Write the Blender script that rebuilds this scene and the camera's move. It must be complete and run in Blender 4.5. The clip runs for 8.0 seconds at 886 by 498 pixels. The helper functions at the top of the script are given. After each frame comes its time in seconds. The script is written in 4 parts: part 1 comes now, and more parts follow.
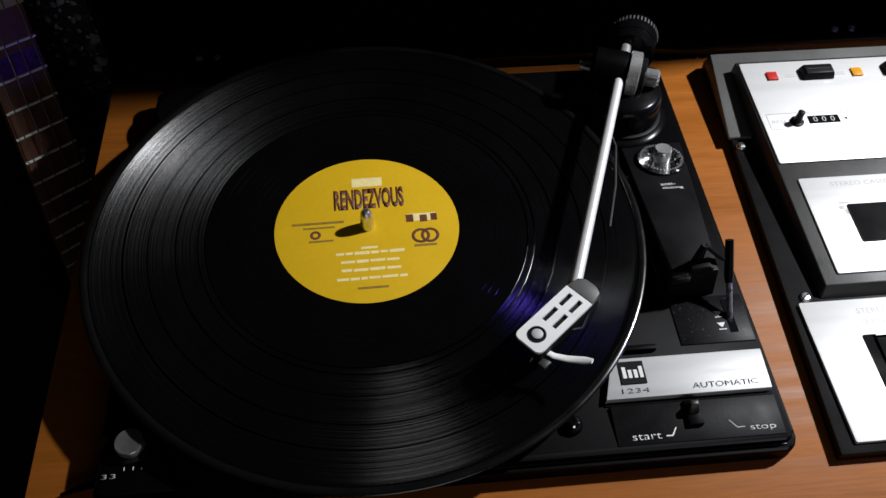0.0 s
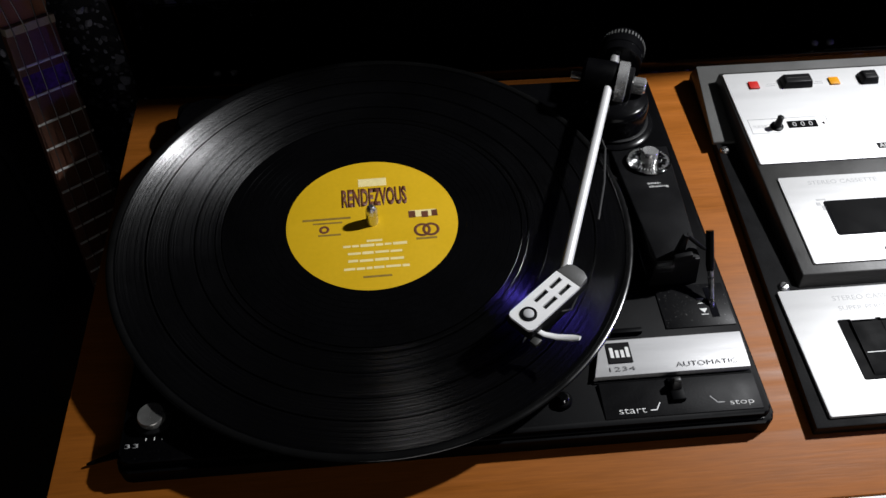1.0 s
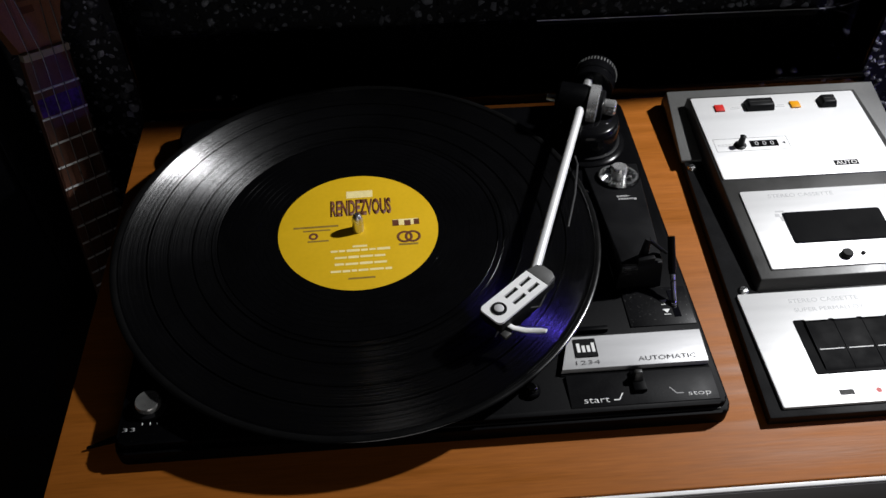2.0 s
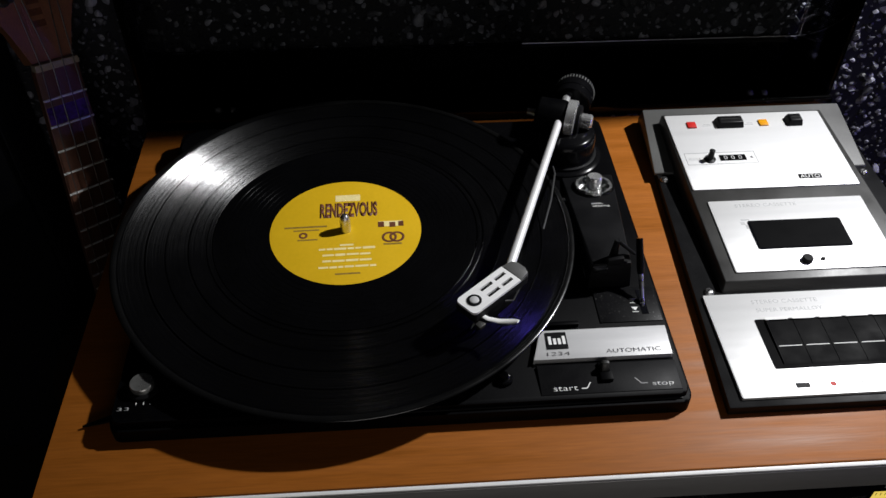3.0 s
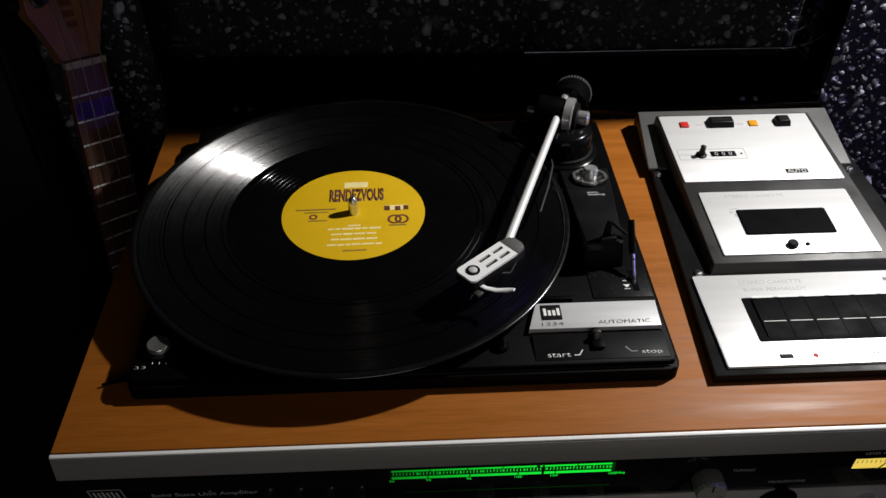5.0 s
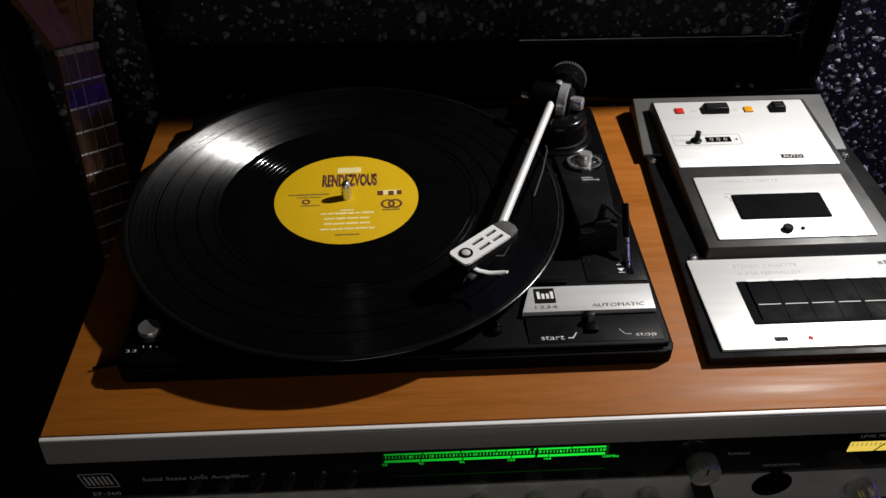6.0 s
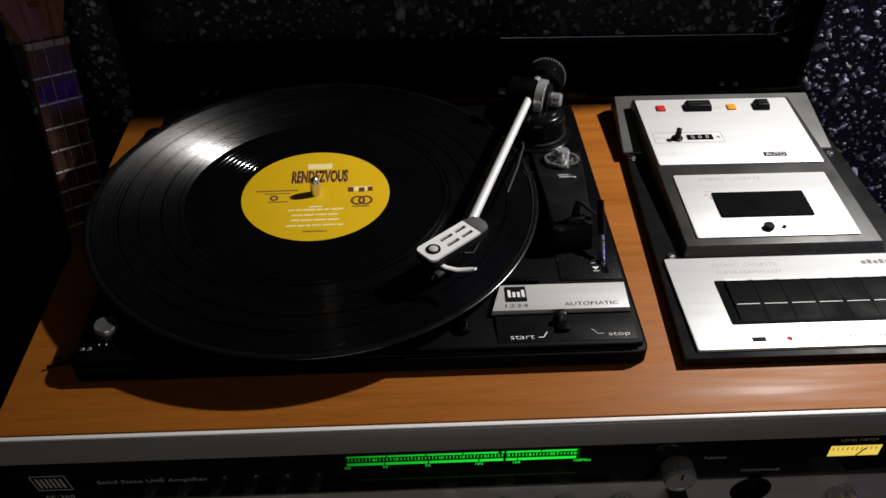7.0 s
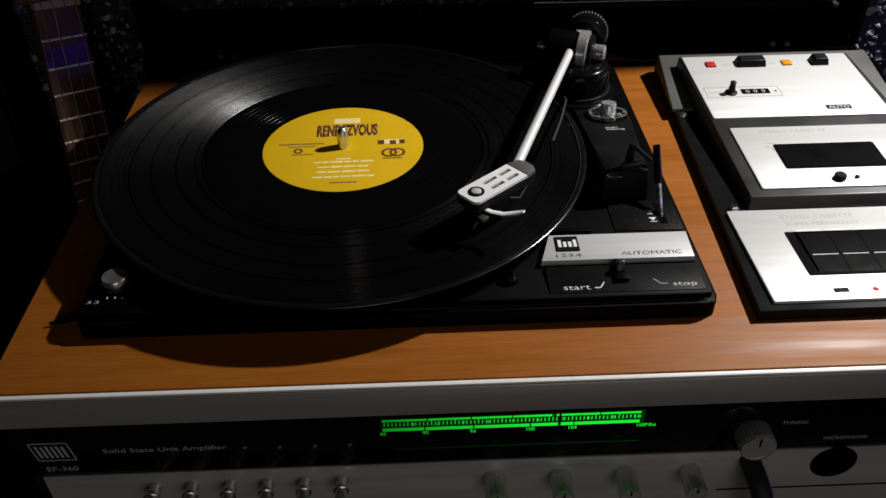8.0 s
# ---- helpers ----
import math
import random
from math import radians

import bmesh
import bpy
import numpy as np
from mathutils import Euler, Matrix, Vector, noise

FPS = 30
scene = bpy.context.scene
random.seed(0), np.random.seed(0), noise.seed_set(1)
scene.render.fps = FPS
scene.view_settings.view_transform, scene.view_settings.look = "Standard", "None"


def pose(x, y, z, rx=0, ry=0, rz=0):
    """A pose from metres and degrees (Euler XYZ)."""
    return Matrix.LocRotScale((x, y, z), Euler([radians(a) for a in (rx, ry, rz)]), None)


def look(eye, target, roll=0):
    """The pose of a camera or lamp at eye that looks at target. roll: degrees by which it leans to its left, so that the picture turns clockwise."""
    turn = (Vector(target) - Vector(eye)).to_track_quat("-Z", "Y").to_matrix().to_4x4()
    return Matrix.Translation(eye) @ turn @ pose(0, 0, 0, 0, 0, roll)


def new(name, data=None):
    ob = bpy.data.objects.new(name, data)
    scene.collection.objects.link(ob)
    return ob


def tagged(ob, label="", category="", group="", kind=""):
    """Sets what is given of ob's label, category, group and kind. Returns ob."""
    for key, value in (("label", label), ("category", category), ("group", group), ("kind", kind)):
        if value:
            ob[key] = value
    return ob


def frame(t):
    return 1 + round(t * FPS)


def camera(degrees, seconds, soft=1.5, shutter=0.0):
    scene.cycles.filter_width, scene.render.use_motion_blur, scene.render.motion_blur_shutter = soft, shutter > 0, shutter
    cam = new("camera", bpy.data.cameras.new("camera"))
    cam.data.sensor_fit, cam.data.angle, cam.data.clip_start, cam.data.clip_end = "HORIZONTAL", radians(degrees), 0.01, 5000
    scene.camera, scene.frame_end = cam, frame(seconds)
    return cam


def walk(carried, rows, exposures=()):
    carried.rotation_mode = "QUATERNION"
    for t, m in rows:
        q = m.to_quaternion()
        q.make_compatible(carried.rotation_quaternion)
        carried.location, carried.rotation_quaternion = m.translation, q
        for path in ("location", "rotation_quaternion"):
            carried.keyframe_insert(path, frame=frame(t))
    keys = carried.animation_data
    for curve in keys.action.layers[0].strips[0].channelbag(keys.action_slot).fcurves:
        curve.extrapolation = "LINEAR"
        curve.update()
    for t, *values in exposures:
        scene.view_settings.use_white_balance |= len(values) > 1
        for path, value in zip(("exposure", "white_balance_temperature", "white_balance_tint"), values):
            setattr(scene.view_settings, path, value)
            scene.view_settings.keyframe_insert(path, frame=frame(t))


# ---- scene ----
cam = camera(55.6, 8.0)
PATH = [
    (0, (0.014, -0.289, 0.552), (0.13, 0.92, -1.037), 1.4),
    (0.5, (0.014, -0.312, 0.555), (0.116, 0.939, -1.002), 0.6),
    (1, (0.018, -0.329, 0.562), (0.109, 0.951, -0.972), 0.1),
    (1.5, (0.025, -0.35, 0.567), (0.1, 0.974, -0.93), -0.5),
    (3, (0.042, -0.411, 0.576), (0.121, 1.02, -0.819), 0.4),
    (3.5, (0.044, -0.427, 0.574), (0.108, 1.028, -0.797), 0.5),
    (4, (0.041, -0.442, 0.573), (0.108, 1.036, -0.772), 0.6),
    (4.5, (0.044, -0.454, 0.568), (0.12, 1.045, -0.754), 0.8),
    (5, (0.046, -0.463, 0.564), (0.101, 1.044, -0.75), 0.3),
    (6.5, (0.057, -0.468, 0.55), (0.116, 1.038, -0.764), 0.3),
    (7, (0.07, -0.462, 0.538), (0.125, 1.06, -0.758), 0.4),
    (7.5, (0.055, -0.446, 0.496), (0.093, 1.098, -0.775), -0.1),
    (8, (0.053, -0.455, 0.47), (0.083, 1.118, -0.766), -0.6),
]
walk(cam, [(t, look(eye, target, roll)) for t, eye, target, roll in PATH],
     [(0, 0.0, 6050, 10), (1.5, 0.0, 6100, 10), (3.5, 0.0, 6200, 10), (5, 0.0, 6420, 10), (8, 0.0, 6500, 10)])

# ---- light ----
world = bpy.data.worlds.new("world")
world.use_nodes = True
scene.world = world
world.node_tree.nodes["Background"].inputs[0].default_value = (0.35, 0.4, 0.6, 1)
world.node_tree.nodes["Background"].inputs[1].default_value = 0.004


def lamp(name, kind, eye, target, watts, colour, size, cone=None):
    data = bpy.data.lights.new(name, kind)
    data.energy, data.color = watts, colour
    if kind == "SPOT":
        data.shadow_soft_size, data.spot_size, data.spot_blend = size, radians(cone), 1.0
    elif kind == "AREA":
        data.shape, data.size = "DISK", size
    ob = new(name, data)
    ob.matrix_world = look(eye, target)
    return ob


LAMP = (0.79, 0.205, 0.870)
lamp("reading_lamp_light", "SPOT", LAMP, (0.11, -0.04, 0.18), 56, (0.98, 0.95, 0.91), 0.020, 84)
lamp("room_lamp_light", "AREA", (0.30, -1.35, 0.45), (0.1, 0.0, 0.14), 1.7, (1.0, 0.93, 0.86), 0.80)
lamp("blue_led_light", "AREA", (0.88, -0.11, 0.37), (0.1, -0.02, 0.2), 0.40, (0.16, 0.10, 1.0), 0.03)


# ---- materials ----
def material(name, colour, rough=0.5, metal=0.0, spread=0.15, scale=60.0, bump=0.0, bump_scale=400.0,
             stretch=(1, 1, 1), coat=0.0, dust=0.0, dust_cut=0.66, spec=0.5, rough_spread=0.1):
    """A surface with two scales of variation, in metres of the world's own size."""
    m = bpy.data.materials.new(name)
    m.use_nodes = True
    nt = m.node_tree
    b = nt.nodes["Principled BSDF"]
    b.inputs["Metallic"].default_value = metal
    b.inputs["Specular IOR Level"].default_value = spec
    b.inputs["Coat Weight"].default_value = coat
    b.inputs["Coat Roughness"].default_value = 0.08
    co = nt.nodes.new("ShaderNodeTexCoord")
    mp = nt.nodes.new("ShaderNodeMapping")
    mp.inputs["Scale"].default_value = stretch
    nt.links.new(co.outputs["Object"], mp.inputs["Vector"])
    big = nt.nodes.new("ShaderNodeTexNoise")
    big.inputs["Scale"].default_value = scale
    big.inputs["Detail"].default_value = 5
    fine = nt.nodes.new("ShaderNodeTexNoise")
    fine.inputs["Scale"].default_value = bump_scale
    fine.inputs["Detail"].default_value = 4
    for n in (big, fine):
        nt.links.new(mp.outputs[0], n.inputs["Vector"])
    add = nt.nodes.new("ShaderNodeMath")
    add.operation = "ADD"
    nt.links.new(big.outputs["Fac"], add.inputs[0])
    nt.links.new(fine.outputs["Fac"], add.inputs[1])
    ramp = nt.nodes.new("ShaderNodeMapRange")
    ramp.inputs["From Min"].default_value, ramp.inputs["From Max"].default_value = 0.6, 1.4
    ramp.inputs["To Min"].default_value, ramp.inputs["To Max"].default_value = 1 - spread, 1 + spread
    nt.links.new(add.outputs[0], ramp.inputs["Value"])
    mul = nt.nodes.new("ShaderNodeVectorMath")
    mul.operation = "SCALE"
    mul.inputs[0].default_value = colour
    nt.links.new(ramp.outputs[0], mul.inputs["Scale"])
    last = mul.outputs[0]
    if dust:
        speck = nt.nodes.new("ShaderNodeTexNoise")
        speck.inputs["Scale"].default_value = 900
        speck.inputs["Detail"].default_value = 3
        nt.links.new(co.outputs["Object"], speck.inputs["Vector"])
        cut = nt.nodes.new("ShaderNodeMapRange")
        cut.inputs["From Min"].default_value, cut.inputs["From Max"].default_value = dust_cut, dust_cut + 0.08
        cut.inputs["To Max"].default_value = dust
        nt.links.new(speck.outputs["Fac"], cut.inputs["Value"])
        mix = nt.nodes.new("ShaderNodeMix")
        mix.data_type = "RGBA"
        nt.links.new(cut.outputs[0], mix.inputs["Factor"])
        nt.links.new(last, mix.inputs["A"])
        mix.inputs["B"].default_value = (0.42, 0.42, 0.40, 1)
        last = mix.outputs["Result"]
    nt.links.new(last, b.inputs["Base Color"])
    rr = nt.nodes.new("ShaderNodeMapRange")
    rr.inputs["From Min"].default_value, rr.inputs["From Max"].default_value = 0.3, 0.7
    rr.inputs["To Min"].default_value, rr.inputs["To Max"].default_value = max(0.02, rough - rough_spread), rough + rough_spread
    nt.links.new(big.outputs["Fac"], rr.inputs["Value"])
    nt.links.new(rr.outputs[0], b.inputs["Roughness"])
    if bump:
        bp = nt.nodes.new("ShaderNodeBump")
        bp.inputs["Strength"].default_value = bump
        bp.inputs["Distance"].default_value = 0.0005
        nt.links.new(fine.outputs["Fac"], bp.inputs["Height"])
        nt.links.new(bp.outputs[0], b.inputs["Normal"])
    return m


def glow(name, colour, strength):
    m = material(name, (0.01, 0.02, 0.01), 0.3)
    b = m.node_tree.nodes["Principled BSDF"]
    b.inputs["Emission Color"].default_value = (*colour, 1)
    b.inputs["Emission Strength"].default_value = strength
    return m


def clear(name, tint, rough, gloss=1.0):
    """Thin clear or smoked plastic: tinted see-through with a Fresnel gloss."""
    m = bpy.data.materials.new(name)
    m.use_nodes = True
    nt = m.node_tree
    nt.nodes.remove(nt.nodes["Principled BSDF"])
    see = nt.nodes.new("ShaderNodeBsdfTransparent")
    see.inputs[0].default_value = (*tint, 1)
    shine = nt.nodes.new("ShaderNodeBsdfGlossy")
    shine.inputs["Color"].default_value = (gloss, gloss, gloss, 1)
    nz = nt.nodes.new("ShaderNodeTexNoise")
    nz.inputs["Scale"].default_value = 30
    mr = nt.nodes.new("ShaderNodeMapRange")
    mr.inputs["To Min"].default_value, mr.inputs["To Max"].default_value = rough * 0.6, rough * 1.5
    nt.links.new(nz.outputs["Fac"], mr.inputs["Value"])
    nt.links.new(mr.outputs[0], shine.inputs["Roughness"])
    fr = nt.nodes.new("ShaderNodeFresnel")
    fr.inputs["IOR"].default_value = 1.47
    mix = nt.nodes.new("ShaderNodeMixShader")
    nt.links.new(fr.outputs[0], mix.inputs[0])
    nt.links.new(see.outputs[0], mix.inputs[1])
    nt.links.new(shine.outputs[0], mix.inputs[2])
    nt.links.new(mix.outputs[0], nt.nodes["Material Output"].inputs[0])
    return m


def vinyl(name, rough, aniso, shine=0.5, flank=0.0):
    m = material(name, (0.002, 0.002, 0.0023), rough, spread=0.3, scale=30, rough_spread=0.015)
    nt = m.node_tree
    b = nt.nodes["Principled BSDF"]
    tan = nt.nodes.new("ShaderNodeTangent")
    tan.direction_type, tan.axis = "RADIAL", "Z"
    b.inputs["Anisotropic"].default_value = aniso
    nt.links.new(tan.outputs[0], b.inputs["Tangent"])
    b.inputs["Anisotropic Rotation"].default_value = 0.0
    b.inputs["IOR"].default_value = 1.68 if flank else 1.55
    co = nt.nodes.new("ShaderNodeTexCoord")
    flatten = nt.nodes.new("ShaderNodeVectorMath")
    flatten.operation = "MULTIPLY"
    flatten.inputs[1].default_value = (1, 1, 0)
    nt.links.new(co.outputs["Object"], flatten.inputs[0])
    radius = nt.nodes.new("ShaderNodeVectorMath")
    radius.operation = "LENGTH"
    nt.links.new(flatten.outputs[0], radius.inputs[0])
    cut = nt.nodes.new("ShaderNodeTexNoise")
    cut.noise_dimensions = "1D"
    cut.inputs["Scale"].default_value = 1400
    cut.inputs["Detail"].default_value = 6
    cut.inputs["Roughness"].default_value = 0.7
    nt.links.new(radius.outputs["Value"], cut.inputs["W"])
    loud = nt.nodes.new("ShaderNodeMapRange")
    loud.inputs["From Min"].default_value, loud.inputs["From Max"].default_value = 0.41, 0.58
    loud.inputs["To Min"].default_value, loud.inputs["To Max"].default_value = 0.02, shine
    nt.links.new(cut.outputs["Fac"], loud.inputs["Value"])
    nt.links.new(loud.outputs[0], b.inputs["Specular IOR Level"])
    if flank:
        # cut grooves: flanks that lean in and out by turns
        unit = nt.nodes.new("ShaderNodeVectorMath")
        unit.operation = "NORMALIZE"
        nt.links.new(flatten.outputs[0], unit.inputs[0])
        wave = nt.nodes.new("ShaderNodeMath")
        wave.operation = "MULTIPLY"
        wave.inputs[1].default_value = 1 / 0.00023
        nt.links.new(radius.outputs["Value"], wave.inputs[0])
        part_of = nt.nodes.new("ShaderNodeMath")
        part_of.operation = "FRACT"
        nt.links.new(wave.outputs[0], part_of.inputs[0])
        inner, outer, side = (nt.nodes.new("ShaderNodeMath") for _ in range(3))
        inner.operation, outer.operation, side.operation = "GREATER_THAN", "GREATER_THAN", "ADD"
        inner.inputs[1].default_value, outer.inputs[1].default_value = 0.47, 0.53
        nt.links.new(part_of.outputs[0], inner.inputs[0])
        nt.links.new(part_of.outputs[0], outer.inputs[0])
        nt.links.new(inner.outputs[0], side.inputs[0])
        nt.links.new(outer.outputs[0], side.inputs[1])
        lean = nt.nodes.new("ShaderNodeMapRange")
        lean.inputs["From Max"].default_value = 2.0
        lean.inputs["To Min"].default_value, lean.inputs["To Max"].default_value = -flank, flank
        nt.links.new(side.outputs[0], lean.inputs["Value"])
        tilt = nt.nodes.new("ShaderNodeVectorMath")
        tilt.operation = "SCALE"
        nt.links.new(unit.outputs[0], tilt.inputs[0])
        nt.links.new(lean.outputs[0], tilt.inputs["Scale"])
        up = nt.nodes.new("ShaderNodeVectorMath")
        up.operation = "ADD"
        up.inputs[1].default_value = (0, 0, 1)
        nt.links.new(tilt.outputs[0], up.inputs[0])
        one = nt.nodes.new("ShaderNodeVectorMath")
        one.operation = "NORMALIZE"
        nt.links.new(up.outputs[0], one.inputs[0])
        nt.links.new(one.outputs[0], b.inputs["Normal"])
    return m


def varied(m, low, high):
    """Lets each piece of the material m differ in brightness: by object and by island."""
    nt = m.node_tree
    b = nt.nodes["Principled BSDF"]
    src = b.inputs["Base Color"].links[0].from_socket
    info, geo = nt.nodes.new("ShaderNodeObjectInfo"), nt.nodes.new("ShaderNodeNewGeometry")
    add = nt.nodes.new("ShaderNodeMath")
    add.operation = "ADD"
    nt.links.new(info.outputs["Random"], add.inputs[0])
    nt.links.new(geo.outputs["Random Per Island"], add.inputs[1])
    fr = nt.nodes.new("ShaderNodeMath")
    fr.operation = "FRACT"
    nt.links.new(add.outputs[0], fr.inputs[0])
    pw = nt.nodes.new("ShaderNodeMath")
    pw.operation = "POWER"
    pw.inputs[1].default_value = 2.2
    nt.links.new(fr.outputs[0], pw.inputs[0])
    mr = nt.nodes.new("ShaderNodeMapRange")
    mr.inputs["To Min"].default_value, mr.inputs["To Max"].default_value = low, high
    nt.links.new(pw.outputs[0], mr.inputs["Value"])
    mul = nt.nodes.new("ShaderNodeVectorMath")
    mul.operation = "SCALE"
    nt.links.new(src, mul.inputs[0])
    nt.links.new(mr.outputs[0], mul.inputs["Scale"])
    nt.links.new(mul.outputs[0], b.inputs["Base Color"])
    return m


WOOD = material("walnut_veneer", (0.290, 0.092, 0.0105), 0.48, spec=0.20, spread=0.22, scale=14, bump=0.10, bump_scale=90, stretch=(0.6, 9, 9), coat=0.0)
ALU = material("brushed_aluminium", (0.73, 0.73, 0.725), 0.42, metal=0.32, spread=0.03, scale=30, rough_spread=0.03, bump=0.05, bump_scale=500, stretch=(0.25, 6, 6))
SATIN = material("satin_aluminium", (0.68, 0.68, 0.68), 0.30, metal=1.0, spread=0.08, scale=40, bump=0.1, bump_scale=500, stretch=(0.25, 6, 6))
RAIL = material("grey_anodised_rail", (0.39, 0.38, 0.37), 0.36, metal=0.35, spread=0.1, scale=20, bump=0.05, stretch=(0.3, 4, 4))
FASCIA = material("satin_fascia", (0.60, 0.595, 0.58), 0.38, metal=0.45, spread=0.06, scale=30, bump=0.08, bump_scale=500, stretch=(0.25, 6, 6))
KNOB = material("ridged_knob_metal", (0.66, 0.65, 0.62), 0.27, metal=0.62, spread=0.06, scale=40, bump=0.05, bump_scale=500)
STEEL = material("spun_steel", (0.50, 0.50, 0.48), 0.34, metal=0.88, spread=0.1, scale=60)
RING = material("polished_ring", (0.72, 0.72, 0.71), 0.24, metal=0.75, spread=0.06)
FACE = material("bright_satin_face", (0.80, 0.80, 0.79), 0.40, metal=0.1, spread=0.03, scale=30, bump=0.04, bump_scale=500, stretch=(0.25, 6, 6))
CHROME = material("chrome", (0.8, 0.8, 0.8), 0.14, metal=1.0, spread=0.05)
PLATE = material("satin_name_plate", (0.50, 0.50, 0.50), 0.45, metal=0.12, spread=0.05, scale=30, bump=0.05, bump_scale=500, stretch=(0.25, 6, 6))
DUSTY = material("dusty_black_plastic", (0.005, 0.005, 0.0055), 0.4, spread=0.25, scale=40, spec=0.08, dust=0.16, dust_cut=0.65)
NIGHT = material("black_key_plastic", (0.0012, 0.0012, 0.0015), 0.5, spread=0.3, spec=0.03, dust=0.01)
TRIM = material("white_trim_paint", (0.82, 0.82, 0.80), 0.35, spread=0.05)
BLACK = material("black_satin_paint", (0.0016, 0.0016, 0.0019), 0.45, spread=0.3, scale=25, bump=0.02, dust=0.015, rough_spread=0.05, spec=0.035)
PIANO = material("black_gloss_plastic", (0.003, 0.003, 0.0034), 0.2, spread=0.3, scale=25, dust=0.01, rough_spread=0.05, spec=0.14)
MATT = material("black_matt_plastic", (0.0055, 0.0055, 0.006), 0.45, spread=0.25, scale=40, bump=0.1, bump_scale=900, dust=0.02, spec=0.10)
DARK = material("dark_grey_plastic", (0.018, 0.0175, 0.016), 0.45, spread=0.15, scale=40, bump=0.1, bump_scale=700, dust=0.05)
GREY = material("grey_painted_metal", (0.085, 0.085, 0.082), 0.5, spread=0.12, scale=40, bump=0.1, bump_scale=600)
RUBBER = material("black_rubber", (0.015, 0.015, 0.015), 0.7, spread=0.2, bump=0.2)
SHEET = material("record_label_paper", (0.66, 0.41, 0.008), 0.55, spec=0.15, spread=0.05, scale=40, bump=0.05)
BROWN = material("brown_ink", (0.12, 0.035, 0.012), 0.6, spread=0.25, scale=200)
OLIVE = material("olive_ink", (0.25, 0.16, 0.02), 0.6, spread=0.2, scale=200)
CREAM = material("cream_ink", (0.85, 0.72, 0.32), 0.6, spread=0.08, scale=200)
WHITE = material("white_print", (0.75, 0.75, 0.73), 0.5, spread=0.05)
INK = material("grey_print", (0.14, 0.14, 0.14), 0.5, spread=0.1)
PALE = material("pale_grey_print", (0.42, 0.42, 0.42), 0.5, spread=0.1)
RED = material("red_plastic", (0.42, 0.014, 0.010), 0.4, spec=0.2, spread=0.1)
AMBER = material("amber_plastic", (0.62, 0.27, 0.005), 0.4, spec=0.2, spread=0.1)
GROOVE = vinyl("vinyl_grooves", 0.215, 0.50, 0.75, 1.03)
RIM = material("vinyl_rim", (0.004, 0.004, 0.004), 0.2, spread=0.2, spec=0.7, rough_spread=0.04)
SMOOTH = vinyl("vinyl_smooth", 0.09, 0.0, 0.5)
# one plastic in three tints: shade behind the back and sides is tinted in
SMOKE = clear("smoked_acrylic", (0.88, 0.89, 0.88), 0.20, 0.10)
SMOKE_SHADED = clear("smoked_acrylic_shaded", (0.17, 0.17, 0.20), 0.12, 0.4)
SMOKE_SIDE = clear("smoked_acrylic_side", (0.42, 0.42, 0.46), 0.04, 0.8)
ACRYL = clear("clear_acrylic", (0.9, 0.9, 0.9), 0.08)
GREEN = glow("green_dial_light", (0.01, 0.85, 0.04), 1.0)
DIM_GREEN = glow("dim_green_dial_light", (0.01, 0.5, 0.02), 0.03)


def fade(m, x0, x1, low, high):
    """The bulb behind the dial stands towards x1: the glow falls off towards x0."""
    nt = m.node_tree
    co, sep, mr = nt.nodes.new("ShaderNodeTexCoord"), nt.nodes.new("ShaderNodeSeparateXYZ"), nt.nodes.new("ShaderNodeMapRange")
    mr.inputs["From Min"].default_value, mr.inputs["From Max"].default_value = x0, x1
    mr.inputs["To Min"].default_value, mr.inputs["To Max"].default_value = low, high
    nt.links.new(co.outputs["Object"], sep.inputs[0])
    nt.links.new(sep.outputs["X"], mr.inputs["Value"])
    nt.links.new(mr.outputs[0], nt.nodes["Principled BSDF"].inputs["Emission Strength"])


fade(GREEN, 0.02, 0.11, 0.22, 1.0)
fade(DIM_GREEN, 0.02, 0.11, 0.006, 0.045)
YELLOW = glow("yellow_meter_light", (1.0, 0.72, 0.12), 0.8)
GLASS = material("black_dial_glass", (0.004, 0.004, 0.0055), 0.05, spread=0.2, spec=0.5, rough_spread=0.015)
CEMENT = material("dark_cement", (0.022, 0.022, 0.028), 0.9, spread=0.3, scale=80, bump=0.6, bump_scale=500)
STONE = varied(material("washed_pebble", (0.36, 0.36, 0.43), 0.42, spread=0.25, scale=150, bump=0.2, bump_scale=700), 0.06, 1.55)
PLASTER = material("dark_plaster", (0.08, 0.08, 0.09), 0.8, spread=0.15, scale=8, bump=0.2)
BOARD = material("dark_stained_board", (0.012, 0.009, 0.007), 0.7, spec=0.2, spread=0.3, scale=10, stretch=(0.6, 8, 8), bump=0.1)
ROSE = material("rosewood_fingerboard", (0.105, 0.043, 0.025), 0.42, spread=0.45, scale=30, bump=0.3, bump_scale=260, stretch=(5, 5, 0.5))
MAHOG = material("mahogany", (0.25, 0.10, 0.045), 0.5, spread=0.3, scale=25, bump=0.2, bump_scale=220, stretch=(5, 5, 0.6))
# ukulele body's colour is unknown; near black keeps it lost in the dark
DARKENED = material("darkened_wood", (0.012, 0.008, 0.007), 0.5, spec=0.1, spread=0.3, scale=25, bump=0.1, bump_scale=220, stretch=(5, 5, 0.6))
BONE = material("bone_nut", (0.36, 0.30, 0.23), 0.5, spread=0.1)
NYLON = material("dark_nylon_string", (0.05, 0.04, 0.035), 0.35, spread=0.1)
VIOLET = material("violet_patch", (0.06, 0.02, 0.22), 0.35, spread=1.0, scale=70)
